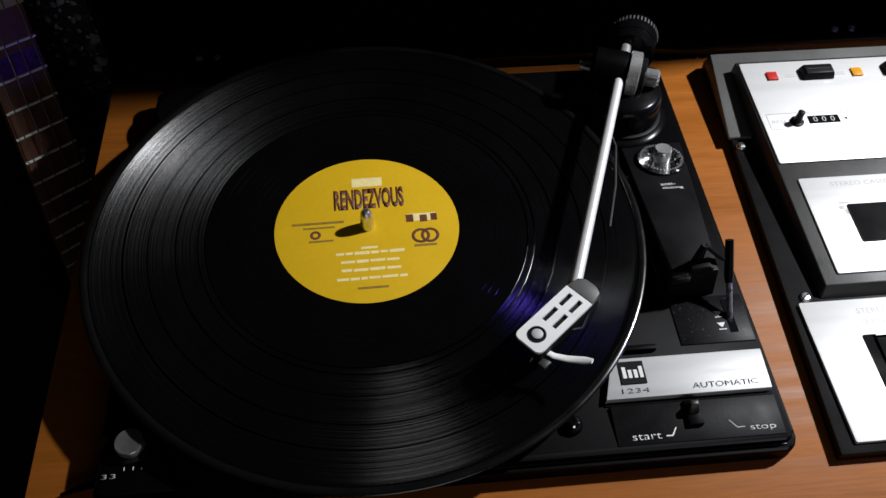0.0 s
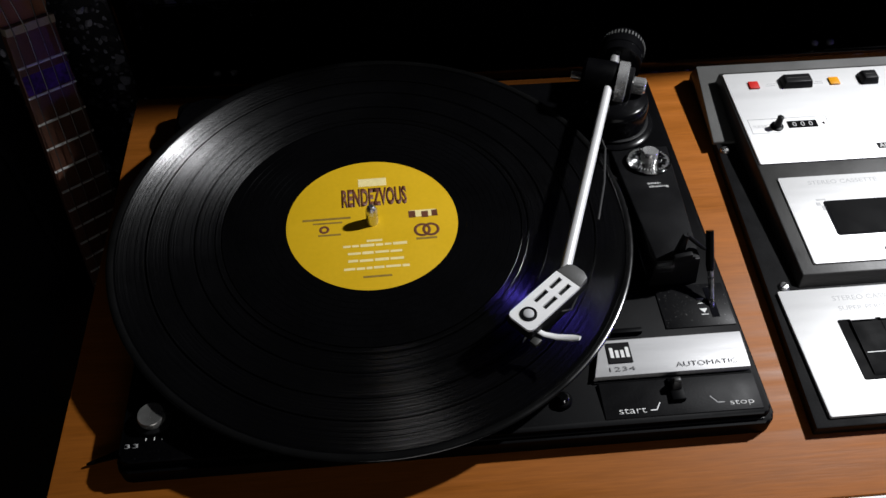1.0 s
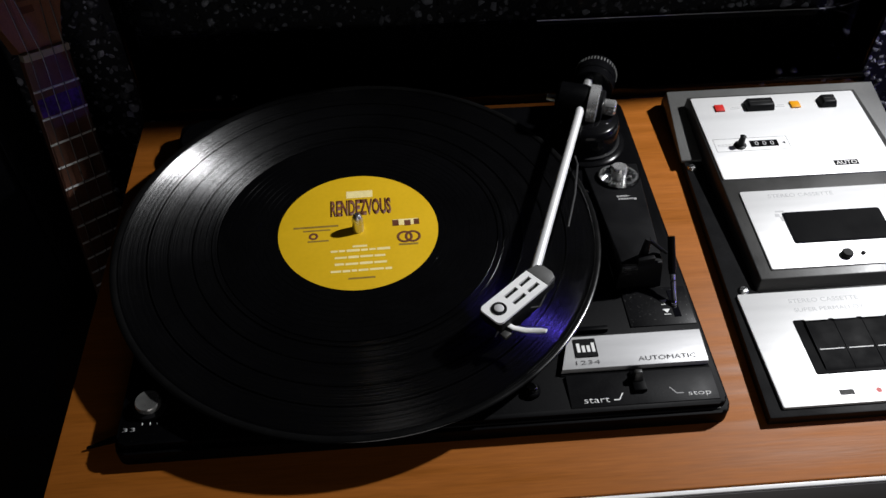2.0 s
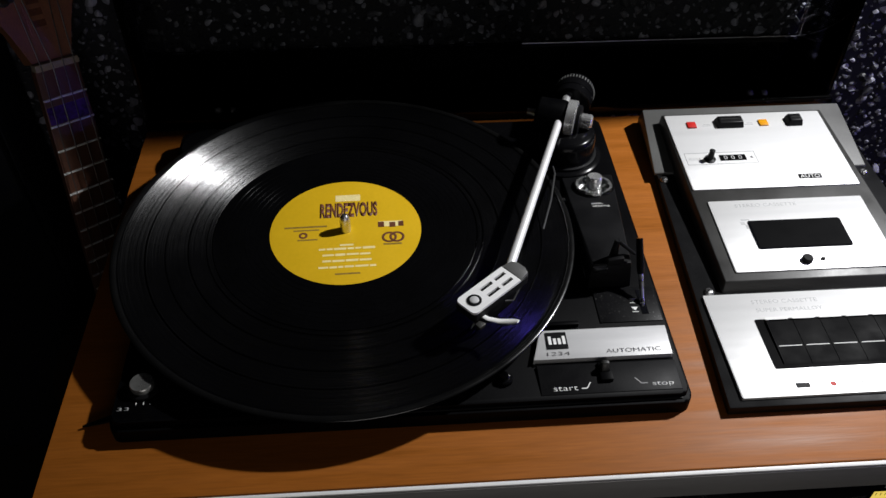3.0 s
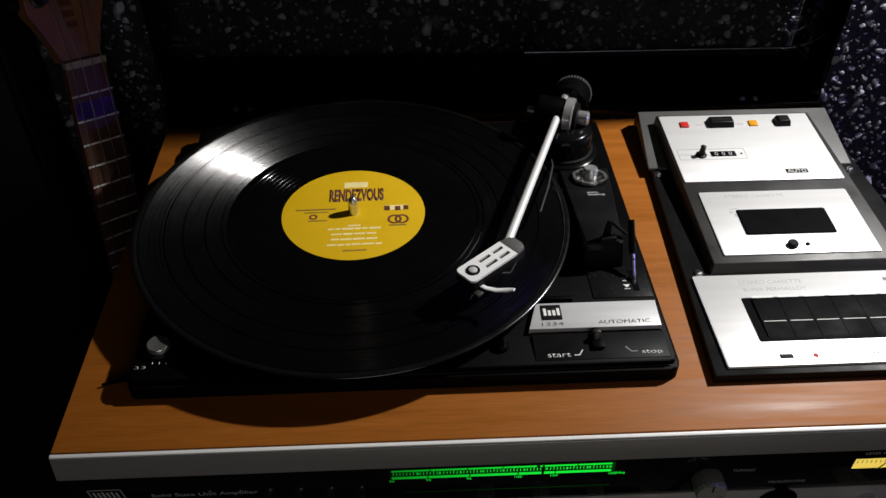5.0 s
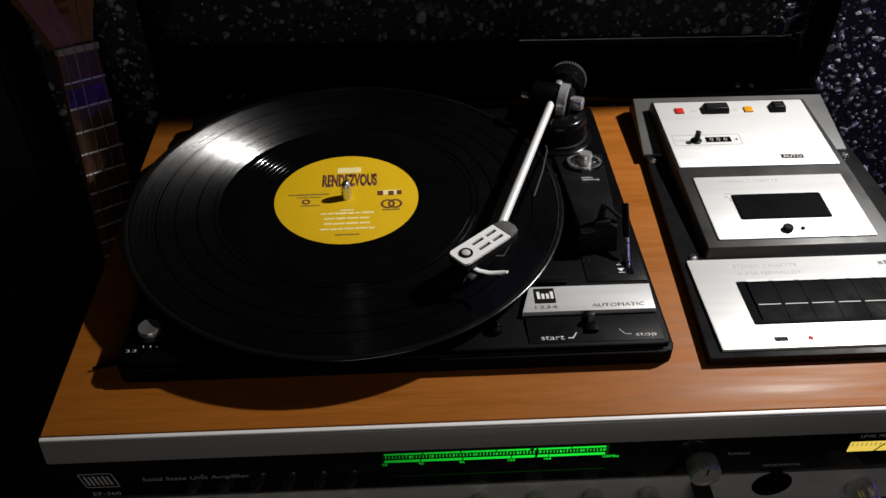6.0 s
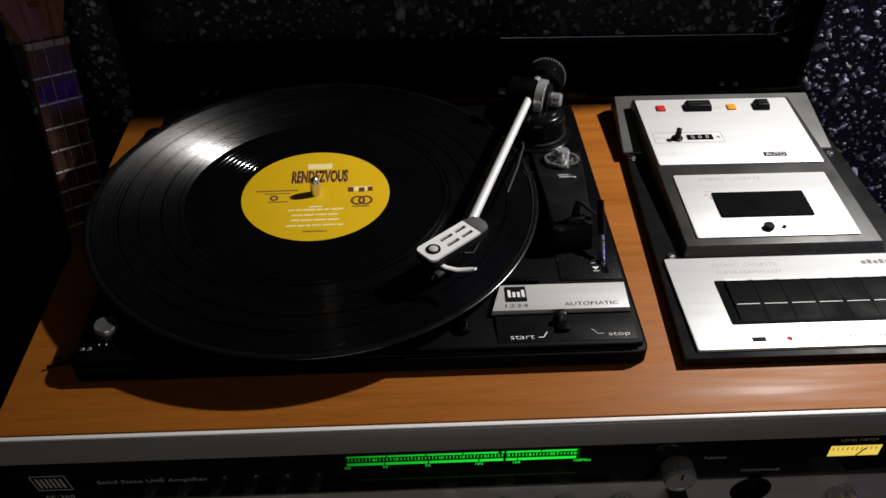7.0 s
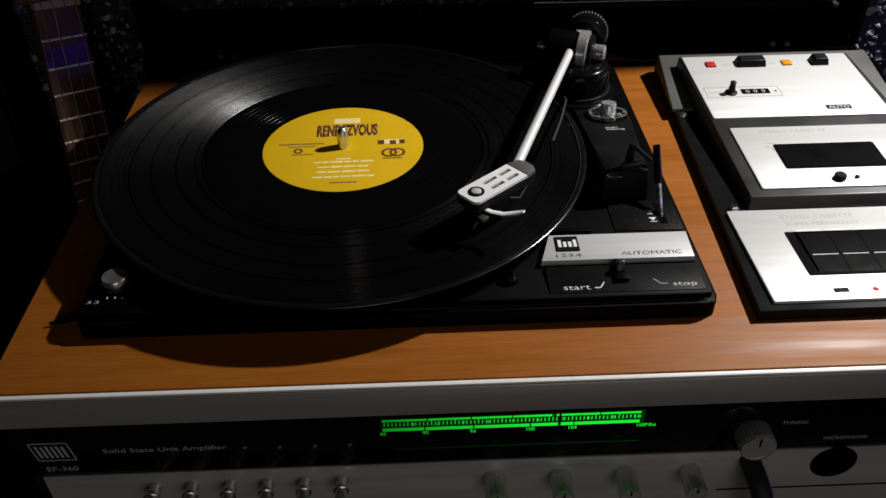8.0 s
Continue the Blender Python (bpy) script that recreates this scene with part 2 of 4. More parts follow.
BAG = material("black_cloth", (0.005, 0.005, 0.007), 0.9, spec=0.1, spread=0.3, scale=60, bump=0.4, bump_scale=900)


# ---- mesh helpers ----
def box(bm, x0, x1, y0, y1, z0, z1, bevel=0.0, segments=2, m=None):
    made = bmesh.ops.create_cube(bm, size=1)["verts"]
    for v in made:
        v.co = Vector(((x0 + x1) / 2 + v.co.x * (x1 - x0), (y0 + y1) / 2 + v.co.y * (y1 - y0), (z0 + z1) / 2 + v.co.z * (z1 - z0)))
    if m is not None:
        for v in made:
            v.co = m @ v.co
    if bevel:
        edges = list({e for v in made for e in v.link_edges})
        bmesh.ops.bevel(bm, geom=edges, offset=bevel, segments=segments, affect="EDGES", profile=0.5)
    return bm


def one_box(*a, **k):
    return box(bmesh.new(), *a, **k)


def lathe(bm, profile, segments=48, m=None, ridges=0.0, ridge_range=(0, 0), hollow=False):
    """A turned body round its z axis from (radius, height) pairs, closed at both ends; ridges roughens the named rows."""
    m = m or Matrix()
    rings = []
    for i, (r, z) in enumerate(profile):
        ring = []
        for k in range(segments):
            a = 2 * math.pi * k / segments
            q = r - (ridges if k % 2 and ridge_range[0] <= i <= ridge_range[1] else 0)
            ring.append(bm.verts.new(m @ Vector((q * math.cos(a), q * math.sin(a), z))))
        rings.append(ring)
    for a, b in zip(rings, rings[1:]):
        for k in range(segments):
            bm.faces.new((a[k], a[(k + 1) % segments], b[(k + 1) % segments], b[k]))
    if hollow:
        for k in range(segments):
            bm.faces.new((rings[-1][k], rings[-1][(k + 1) % segments], rings[0][(k + 1) % segments], rings[0][k]))
        return bm
    bm.faces.new(rings[-1])
    bm.faces.new(rings[0][::-1])
    return bm


def prism(bm, outline, z0, z1, bevel=0.0, m=None):
    """An upright prism over an outline of (x, y) corners."""
    low = [bm.verts.new((x, y, z0)) for x, y in outline]
    high = [bm.verts.new((x, y, z1)) for x, y in outline]
    n = len(outline)
    for k in range(n):
        bm.faces.new((low[k], low[(k + 1) % n], high[(k + 1) % n], high[k]))
    bm.faces.new(high)
    bm.faces.new(low[::-1])
    if bevel:
        edges = [e for e in bm.edges if all(v in high for v in e.verts)]
        bmesh.ops.bevel(bm, geom=edges, offset=bevel, segments=2, affect="EDGES", profile=0.5)
    if m is not None:
        bmesh.ops.transform(bm, matrix=m, verts=bm.verts)
    return bm


def hull(bm, corners, bevel=0.0):
    """A convex block from its eight corners: four below, four above, both counter-clockwise."""
    v = [bm.verts.new(c) for c in corners]
    for f in ((3, 2, 1, 0), (4, 5, 6, 7), (0, 1, 5, 4), (1, 2, 6, 5), (2, 3, 7, 6), (3, 0, 4, 7)):
        bm.faces.new([v[i] for i in f])
    if bevel:
        bmesh.ops.bevel(bm, geom=bm.edges[:], offset=bevel, segments=2, affect="EDGES", profile=0.5)
    return bm


def tube(bm, points, radius, segments=12, flat=1.0):
    """A round bar along a line of points; radius: one number or one for each point."""
    points = [Vector(p) for p in points]
    radii = radius if isinstance(radius, (list, tuple)) else [radius] * len(points)
    rings = []
    for i, p in enumerate(points):
        way = (points[min(i + 1, len(points) - 1)] - points[max(i - 1, 0)]).normalized()
        side = way.cross(Vector((0, 0, 1)))
        side = side.normalized() if side.length > 0.01 else Vector((1, 0, 0))
        up = side.cross(way).normalized()
        rings.append([bm.verts.new(p + radii[i] * (side * math.cos(a) + up * flat * math.sin(a)))
                      for a in (2 * math.pi * k / segments for k in range(segments))])
    for a, b in zip(rings, rings[1:]):
        for k in range(segments):
            bm.faces.new((a[k], a[(k + 1) % segments], b[(k + 1) % segments], b[k]))
    bm.faces.new(rings[0][::-1])
    bm.faces.new(rings[-1])
    return bm


def rounded(x0, x1, y0, y1, r, steps=5):
    out = []
    for cx, cy, a0 in ((x1 - r, y1 - r, 0), (x0 + r, y1 - r, 90), (x0 + r, y0 + r, 180), (x1 - r, y0 + r, 270)):
        for k in range(steps + 1):
            a = radians(a0 + 90 * k / steps)
            out.append((cx + r * math.cos(a), cy + r * math.sin(a)))
    return out


def mesh_of(name, bm, mat, smooth=40):
    bmesh.ops.recalc_face_normals(bm, faces=bm.faces)
    data = bpy.data.meshes.new(name)
    bm.to_mesh(data)
    bm.free()
    data.materials.append(mat)
    if smooth:
        for p in data.polygons:
            p.use_smooth = True
        data.set_sharp_from_angle(angle=radians(smooth))
    return data


def part(name, bm, mat, parent, label="", smooth=40):
    """One mesh object under a thing or under a part, given in the place's own metres."""
    ob = new(name, mesh_of(name, bm, mat, smooth))
    ob.parent = parent
    if parent is not None and parent.data is None:
        ob.matrix_parent_inverse = Matrix.Translation(-parent.location)
    return tagged(ob, label)


def thing(name, at, label, category, group="", kind="", turn=0.0):
    ob = new(name)
    ob.location, ob.rotation_euler.z = at, radians(turn)
    ob.empty_display_size = 0.02
    return tagged(ob, label, category, group, kind)


def solo(name, bm, mat, label, category, group="", kind="", smooth=40):
    return tagged(new(name, mesh_of(name, bm, mat, smooth)), label, category, group, kind)


def letters(text, width, height, m, mat, parent, name="lettering", depth=0.00006, label="", bold=0.0):
    """Raised print of the given width and height, its middle at the origin of m, on m's own x-y plane."""
    cu = bpy.data.curves.new(name, "FONT")
    cu.body, cu.resolution_u, cu.offset = text, 3, bold
    tmp = bpy.data.objects.new(name, cu)
    data = bpy.data.meshes.new_from_object(tmp)
    bpy.data.objects.remove(tmp)
    bm = bmesh.new()
    bm.from_mesh(data)
    bpy.data.meshes.remove(data)
    xs, ys = [v.co.x for v in bm.verts], [v.co.y for v in bm.verts]
    sx, sy = width / (max(xs) - min(xs)), height / (max(ys) - min(ys))
    mx, my = (max(xs) + min(xs)) / 2, (max(ys) + min(ys)) / 2
    for v in bm.verts:
        v.co = Vector(((v.co.x - mx) * sx, (v.co.y - my) * sy, 0))
    up = bmesh.ops.extrude_face_region(bm, geom=bm.faces[:])
    for g in up["geom"]:
        if isinstance(g, bmesh.types.BMVert):
            g.co.z += depth
    bmesh.ops.transform(bm, matrix=m, verts=bm.verts)
    return part(name, bm, mat, parent, label, smooth=0)


def bars(rects, m, mat, parent, name="print_bar", depth=0.00006, label=""):
    """Plain printed bars (x0, x1, y0, y1) on m's own x-y plane, as one print."""
    bm = bmesh.new()
    for x0, x1, y0, y1 in rects:
        box(bm, x0, x1, y0, y1, 0, depth, m=m)
    return part(name, bm, mat, parent, label, smooth=0)


# ---- room ----
FLOOR, WALL = -0.33, 0.252
TOP, DECK, DISC = 0.170, 0.184, 0.196


def setting(name, bm, mat, label):
    return solo(name, bm, mat, label, "wall" if "wall" in name else name, kind="structure", smooth=0)


floor = setting("floor", one_box(-1.6, 2.0, -2.4, 0.5, FLOOR - 0.05, FLOOR), BOARD, "dark stained wooden floor under the sideboard")
ceiling = setting("ceiling", one_box(-1.6, 2.0, -2.4, 0.5, 2.1, 2.15), PLASTER, "plain dark ceiling of the unlit room")
wall_north = setting("wall_north", one_box(-1.6, 2.0, WALL, 0.42, FLOOR, 2.1), CEMENT, "dark cement wall set with washed grey pebbles")
setting("wall_south", one_box(-1.6, 2.0, -2.5, -2.4, FLOOR, 2.1), PLASTER, "plain dark plastered wall of the unlit room")
setting("wall_west", one_box(-1.7, -1.6, -2.4, 0.42, FLOOR, 2.1), PLASTER, "plain dark plastered wall of the unlit room")
setting("wall_east", one_box(2.0, 2.1, -2.4, 0.42, FLOOR, 2.1), PLASTER, "plain dark plastered wall of the unlit room")


def make_sideboard():
    t = thing("sideboard", (0.13, 0.0, FLOOR), "low dark wooden sideboard under the stereo unit", "sideboard")
    part("top", one_box(-0.13, 0.44, -0.19, 0.17, -0.022, 0.0, 0.002), BOARD, t)
    part("side_panel", one_box(-0.125, -0.107, -0.18, 0.165, FLOOR, -0.022), BOARD, t)
    part("side_panel", one_box(0.417, 0.435, -0.18, 0.165, FLOOR, -0.022), BOARD, t)
    part("back_panel", one_box(-0.107, 0.417, 0.155, 0.165, FLOOR, -0.022), BOARD, t)
    part("door", one_box(-0.106, 0.154, -0.185, -0.167, FLOOR + 0.01, -0.024, 0.001), BOARD, t)
    part("door", one_box(0.156, 0.416, -0.185, -0.167, FLOOR + 0.01, -0.024, 0.001), BOARD, t)


make_sideboard()


# ---- stereo unit: plinth, amplifier front, lid ----
FRONT = -0.1785


def upright(x, z, y=FRONT - 0.0002):
    """A print plane on the amplifier's front, its x to the right and its y up."""
    return Matrix.Translation((x, y, z)) @ Matrix.Rotation(radians(90), 4, "X")


def facing(x, z, y=FRONT):
    """A frame whose z comes straight out of the amplifier's front."""
    return Matrix.Translation((x, y, z)) @ Matrix.Rotation(radians(90), 4, "X")


def ridged_knob(unit, x, z, r, length, name, label, ridges=36, mat=SATIN, collar=None):
    p = [(r * 0.9, 0), (r, 0.001), (r, length - 0.0012), (r * 0.93, length), (r * 0.86, length), (r * 0.84, length - 0.0005)]
    k = part(name, lathe(bmesh.new(), p, ridges * 2, facing(x, z), ridges=r * 0.07, ridge_range=(1, 2)), mat, unit, label, smooth=25)
    if collar:
        part("collar", lathe(bmesh.new(), [(collar, 0), (collar, 0.0025), (collar * 0.9, 0.003)], 32, facing(x, z)), DARK, k)
    part("pointer_mark", box(bmesh.new(), -0.0004, 0.0004, r * 0.2, r * 0.8, length - 0.0004, length + 0.0001, m=facing(x, z)), MATT, k)
    return k


def make_stereo_unit():
    t = thing("stereo_unit", (0, 0, 0), "walnut veneered compact stereo with black dial front and open smoked lid", "stereo", turn=0.8)
    part("cabinet_body", one_box(-0.161, 0.397, -0.174, 0.151, 0.012, 0.150, 0.001), BOARD, t)
    part("wooden_top", one_box(-0.1645, 0.4000, -0.1757, 0.154, 0.150, TOP, 0.0006), WOOD, t, "orange-brown walnut veneer top")
    for x in (-0.13, 0.375):
        for y in (-0.15, 0.13):
            part("foot", lathe(bmesh.new(), [(0.012, 0), (0.014, 0.012)], 24, Matrix.Translation((x, y, 0))), RUBBER, t)
    # front: bright trim, grey rail, black glass, aluminium fascia
    part("trim_strip", hull(bmesh.new(), [(-0.1645, -0.1788, 0.1682), (0.4000, -0.1788, 0.1682), (0.4000, -0.1766, 0.1682), (-0.1645, -0.1766, 0.1682),
                                          (-0.1645, -0.1786, 0.1692), (0.4000, -0.1786, 0.1692), (0.4000, -0.1766, 0.1698), (-0.1645, -0.1766, 0.1698)], 0.0002), TRIM, t, "bright white metal trim strip")
    part("front_rail", hull(bmesh.new(), [(-0.1645, -0.1815, 0.1515), (0.4000, -0.1815, 0.1515), (0.4000, -0.1760, 0.1515), (-0.1645, -0.1760, 0.1515),
                                          (-0.1645, -0.1793, 0.1681), (0.4000, -0.1793, 0.1681), (0.4000, -0.1760, 0.1681), (-0.1645, -0.1760, 0.1681)], 0.0004), RAIL, t, "grey anodised metal rail")
    part("dial_glass", one_box(-0.1620, 0.3990, FRONT, -0.174, 0.1105, 0.1515, 0.0003), GLASS, t, "glossy black dial glass")
    part("fascia", one_box(-0.1525, 0.3990, FRONT - 0.0005, -0.174, 0.022, 0.1103, 0.0004), FASCIA, t, "brushed aluminium control fascia")
    part("fascia_groove", one_box(0.205, 0.4, FRONT - 0.0009, FRONT - 0.0004, 0.0775, 0.0785), MATT, t)
    # lighted tuning scale
    scale = part("tuning_scale", one_box(0.0235, 0.1565, FRONT - 0.0003, FRONT - 0.00005, 0.1362, 0.1457), DIM_GREEN, t, "green lighted tuning scale")
    x0, x1 = 0.0245, 0.1545
    for a, b in ((0.0, 0.17), (0.175, 0.34), (0.345, 0.50), (0.505, 0.655), (0.672, 0.84), (0.845, 1.0)):
        part("light_bar", one_box(x0 + a * (x1 - x0), x0 + b * (x1 - x0), FRONT - 0.0005, FRONT - 0.0003, 0.1440, 0.1452), GREEN, scale)
    for a, b in ((0.0, 0.16), (0.166, 0.35), (0.356, 0.57), (0.576, 0.68), (0.69, 0.74), (0.745, 1.0)):
        part("light_bar", one_box(x0 + a * (x1 - x0), x0 + b * (x1 - x0), FRONT - 0.0005, FRONT - 0.0003, 0.1368, 0.1388), GREEN, scale)
    ticks = []
    for k in range(66):
        x = x0 + (x1 - x0) * (k + 0.5) / 66
        ticks.append((x - 0.00025, x + 0.00025, 0.1404, 0.1428 if k % 6 else 0.1436))
    bars(ticks, upright(0, 0, FRONT - 0.0003), GREEN, scale, "scale_marks")
    for k in range(1, 11):
        letters(str(k), 0.0014 if k < 10 else 0.003, 0.0021, upright(x0 + (x1 - x0) * (0.02 + 0.097 * k), 0.1416, FRONT - 0.0004), GREEN, scale, "numeral")
    for s, f, w in (("88", 0.0, 0.003), ("90", 0.165, 0.003), ("96", 0.35, 0.003), ("100", 0.575, 0.0042), ("104", 0.74, 0.0042), ("108Mhz", 1.03, 0.0098)):
        letters(s, w, 0.0023, upright(x0 + (x1 - x0) * f, 0.1348, FRONT - 0.0004), GREEN, scale, "numeral")
    part("scale_needle", one_box(x0 + 0.682 * (x1 - x0), x0 + 0.690 * (x1 - x0), FRONT - 0.0012, FRONT - 0.0006, 0.1360, 0.1458), MATT, scale)
    part("light_line", one_box(0.03, 0.156, FRONT - 0.0003, FRONT - 0.0001, 0.1222, 0.1225), DIM_GREEN, scale)
    # maker's plate as plain bars in a slanted frame
    sl = Matrix(((1, -0.16, 0, 0), (0, 1, 0, 0), (0, 0, 1, 0), (0, 0, 0, 1)))
    bars([(-0.0098, 0.0098, 0.0062, 0.0069), (-0.0098, 0.0098, -0.0069, -0.0062), (-0.0098, -0.0091, -0.0069, 0.0069), (0.0091, 0.0098, -0.0069, 0.0069)]
         + [(-0.0075 + 0.0026 * k, -0.0061 + 0.0026 * k, -0.0045, 0.004 if k % 2 else 0.0045) for k in range(6)], upright(-0.142, 0.130) @ sl, PALE, t, "maker_mark")
    letters("EF-360", 0.016, 0.0034, upright(-0.1405, 0.1165), PALE, t)
    letters("Solid State Unit Amplifier", 0.062, 0.0042, upright(-0.086, 0.1287), PALE, t)
    letters("TUNING", 0.0135, 0.0024, upright(0.236, 0.132), PALE, t)
    letters("MICROPHONE", 0.023, 0.0024, upright(0.266, 0.1185), PALE, t)
    letters("LEVEL METER", 0.022, 0.0024, upright(0.318, 0.1445), PALE, t)
    # level meter
    meter = part("level_meter", one_box(0.301, 0.334, FRONT - 0.0004, FRONT - 0.0001, 0.1285, 0.1405), GLASS, t)
    part("meter_scale", one_box(0.3025, 0.3325, FRONT - 0.0006, FRONT - 0.0004, 0.130, 0.1395), YELLOW, meter, "yellow lighted meter scale")
    bars([(0.304 + 0.0028 * k, 0.3044 + 0.0028 * k, 0.1355, 0.1382) for k in range(10)], upright(0, 0, FRONT - 0.0006), MATT, meter, "scale_marks")
    part("needle", box(bmesh.new(), -0.0003, 0.0003, 0, 0.012, 0, 0.0003, m=upright(0.317, 0.127, FRONT - 0.0009) @ Matrix.Rotation(radians(-30), 4, "Z")), MATT, meter)
    # knobs
    k = ridged_knob(t, 0.2140, 0.1270, 0.0094, 0.0125, "tuning_knob", "large ridged metal tuning knob", 30, KNOB)
    part("knob_shaft", lathe(bmesh.new(), [(0.0062, -0.0001), (0.0062, 0.004)], 24, facing(0.2140, 0.1270)), MATT, k)
    for i in range(6):
        x = -0.0970 + 0.0196 * i
        lv = part("push_button", lathe(bmesh.new(), [(0.0030, 0), (0.0030, 0.0040), (0.0034, 0.0045), (0.0034, 0.0165), (0.003, 0.0172)], 24, facing(x, 0.1000)), KNOB, t, "round polished metal push button")
        part("collar", lathe(bmesh.new(), [(0.0042, 0.0070), (0.0042, 0.0085), (0.0036, 0.0090)], 32, facing(x, 0.1000)), SATIN, lv)
    for i in range(4):
        ridged_knob(t, 0.0820 + 0.0350 * i, 0.0965, 0.0058, 0.0165, "control_knob", "slim ridged metal control knob", 20, KNOB)
    ridged_knob(t, 0.322, 0.094, 0.0085, 0.015, "control_knob", "ridged metal control knob", 26, KNOB)
    jack = part("microphone_socket", lathe(bmesh.new(), [(0.0125, 0), (0.0125, 0.0008), (0.0118, 0.0012), (0.0116, 0.0009)], 48, facing(0.2650, 0.0985)), BLACK, t, "round black microphone socket")
    for dz in (0.0065, -0.0075):
        part("pin", lathe(bmesh.new(), [(0.0008, 0.0008), (0.0008, 0.0016), (0.0005, 0.002)], 12, facing(0.2650, 0.0985 + dz)), CHROME, jack)
    # lid, opened upright on its hinges
    y0, y1, z0, z1 = 0.1548, 0.2440, 0.1765, 0.510
    zb = 0.1885
    lid = part("lid", one_box(-0.1645, 0.4000, y1 - 0.003, y1, zb, z1, 0.001), SMOKE, t, "smoked acrylic dust cover standing open")
    # back and lip take the darker tint for the dark gap beneath
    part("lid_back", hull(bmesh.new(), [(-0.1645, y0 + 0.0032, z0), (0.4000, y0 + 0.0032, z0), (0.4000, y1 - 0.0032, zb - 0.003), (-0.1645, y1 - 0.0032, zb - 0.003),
                                        (-0.1645, y0 + 0.0032, z0 + 0.003), (0.4000, y0 + 0.0032, z0 + 0.003), (0.4000, y1 - 0.0032, zb), (-0.1645, y1 - 0.0032, zb)], 0.0008), SMOKE_SHADED, lid)
    part("lid_lip", one_box(-0.1645, 0.4000, y0, y0 + 0.003, 0.1702, z0 + 0.003, 0.0008), SMOKE_SHADED, lid)
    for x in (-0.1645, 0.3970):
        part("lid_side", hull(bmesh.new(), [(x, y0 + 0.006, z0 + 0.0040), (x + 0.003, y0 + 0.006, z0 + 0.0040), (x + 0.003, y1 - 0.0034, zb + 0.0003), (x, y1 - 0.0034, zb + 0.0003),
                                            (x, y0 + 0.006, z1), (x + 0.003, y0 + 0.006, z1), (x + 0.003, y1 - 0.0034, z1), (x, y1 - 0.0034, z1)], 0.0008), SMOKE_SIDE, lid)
    part("lid_edge", one_box(-0.1613, 0.3968, y0 + 0.006, y1 - 0.0034, z1 - 0.003, z1, 0.001), SMOKE, lid)
    # pale strip only along the length where the lid's corner catches light
    part("lid_edge_glint", tube(bmesh.new(), [(0.150, y1 - 0.0040, zb + 0.0006), (0.260, y1 - 0.0040, zb + 0.0006), (0.392, y1 - 0.0040, zb + 0.0006)], 0.0006, 8), RAIL, lid, "pale strip for the bright edge in the lid's corner")
    for x in (-0.101, 0.339):
        h = part("hinge", one_box(x - 0.011, x + 0.011, 0.1542, 0.1690, 0.1560, 0.1700, 0.001), BLACK, t, "black lid hinge with two screws")
        for dx in (-0.006, 0.006):
            part("screw", lathe(bmesh.new(), [(0.0026, -0.0018), (0.0026, 0.0005), (0.0014, 0.0014)], 16, Matrix.Translation((x + dx, 0.1650, 0.1812))), RING, h)
    return t


make_stereo_unit()


# ---- turntable ----
def flat(x, y, z, turn=0.0):
    return Matrix.Translation((x, y, z)) @ Matrix.Rotation(radians(turn), 4, "Z")


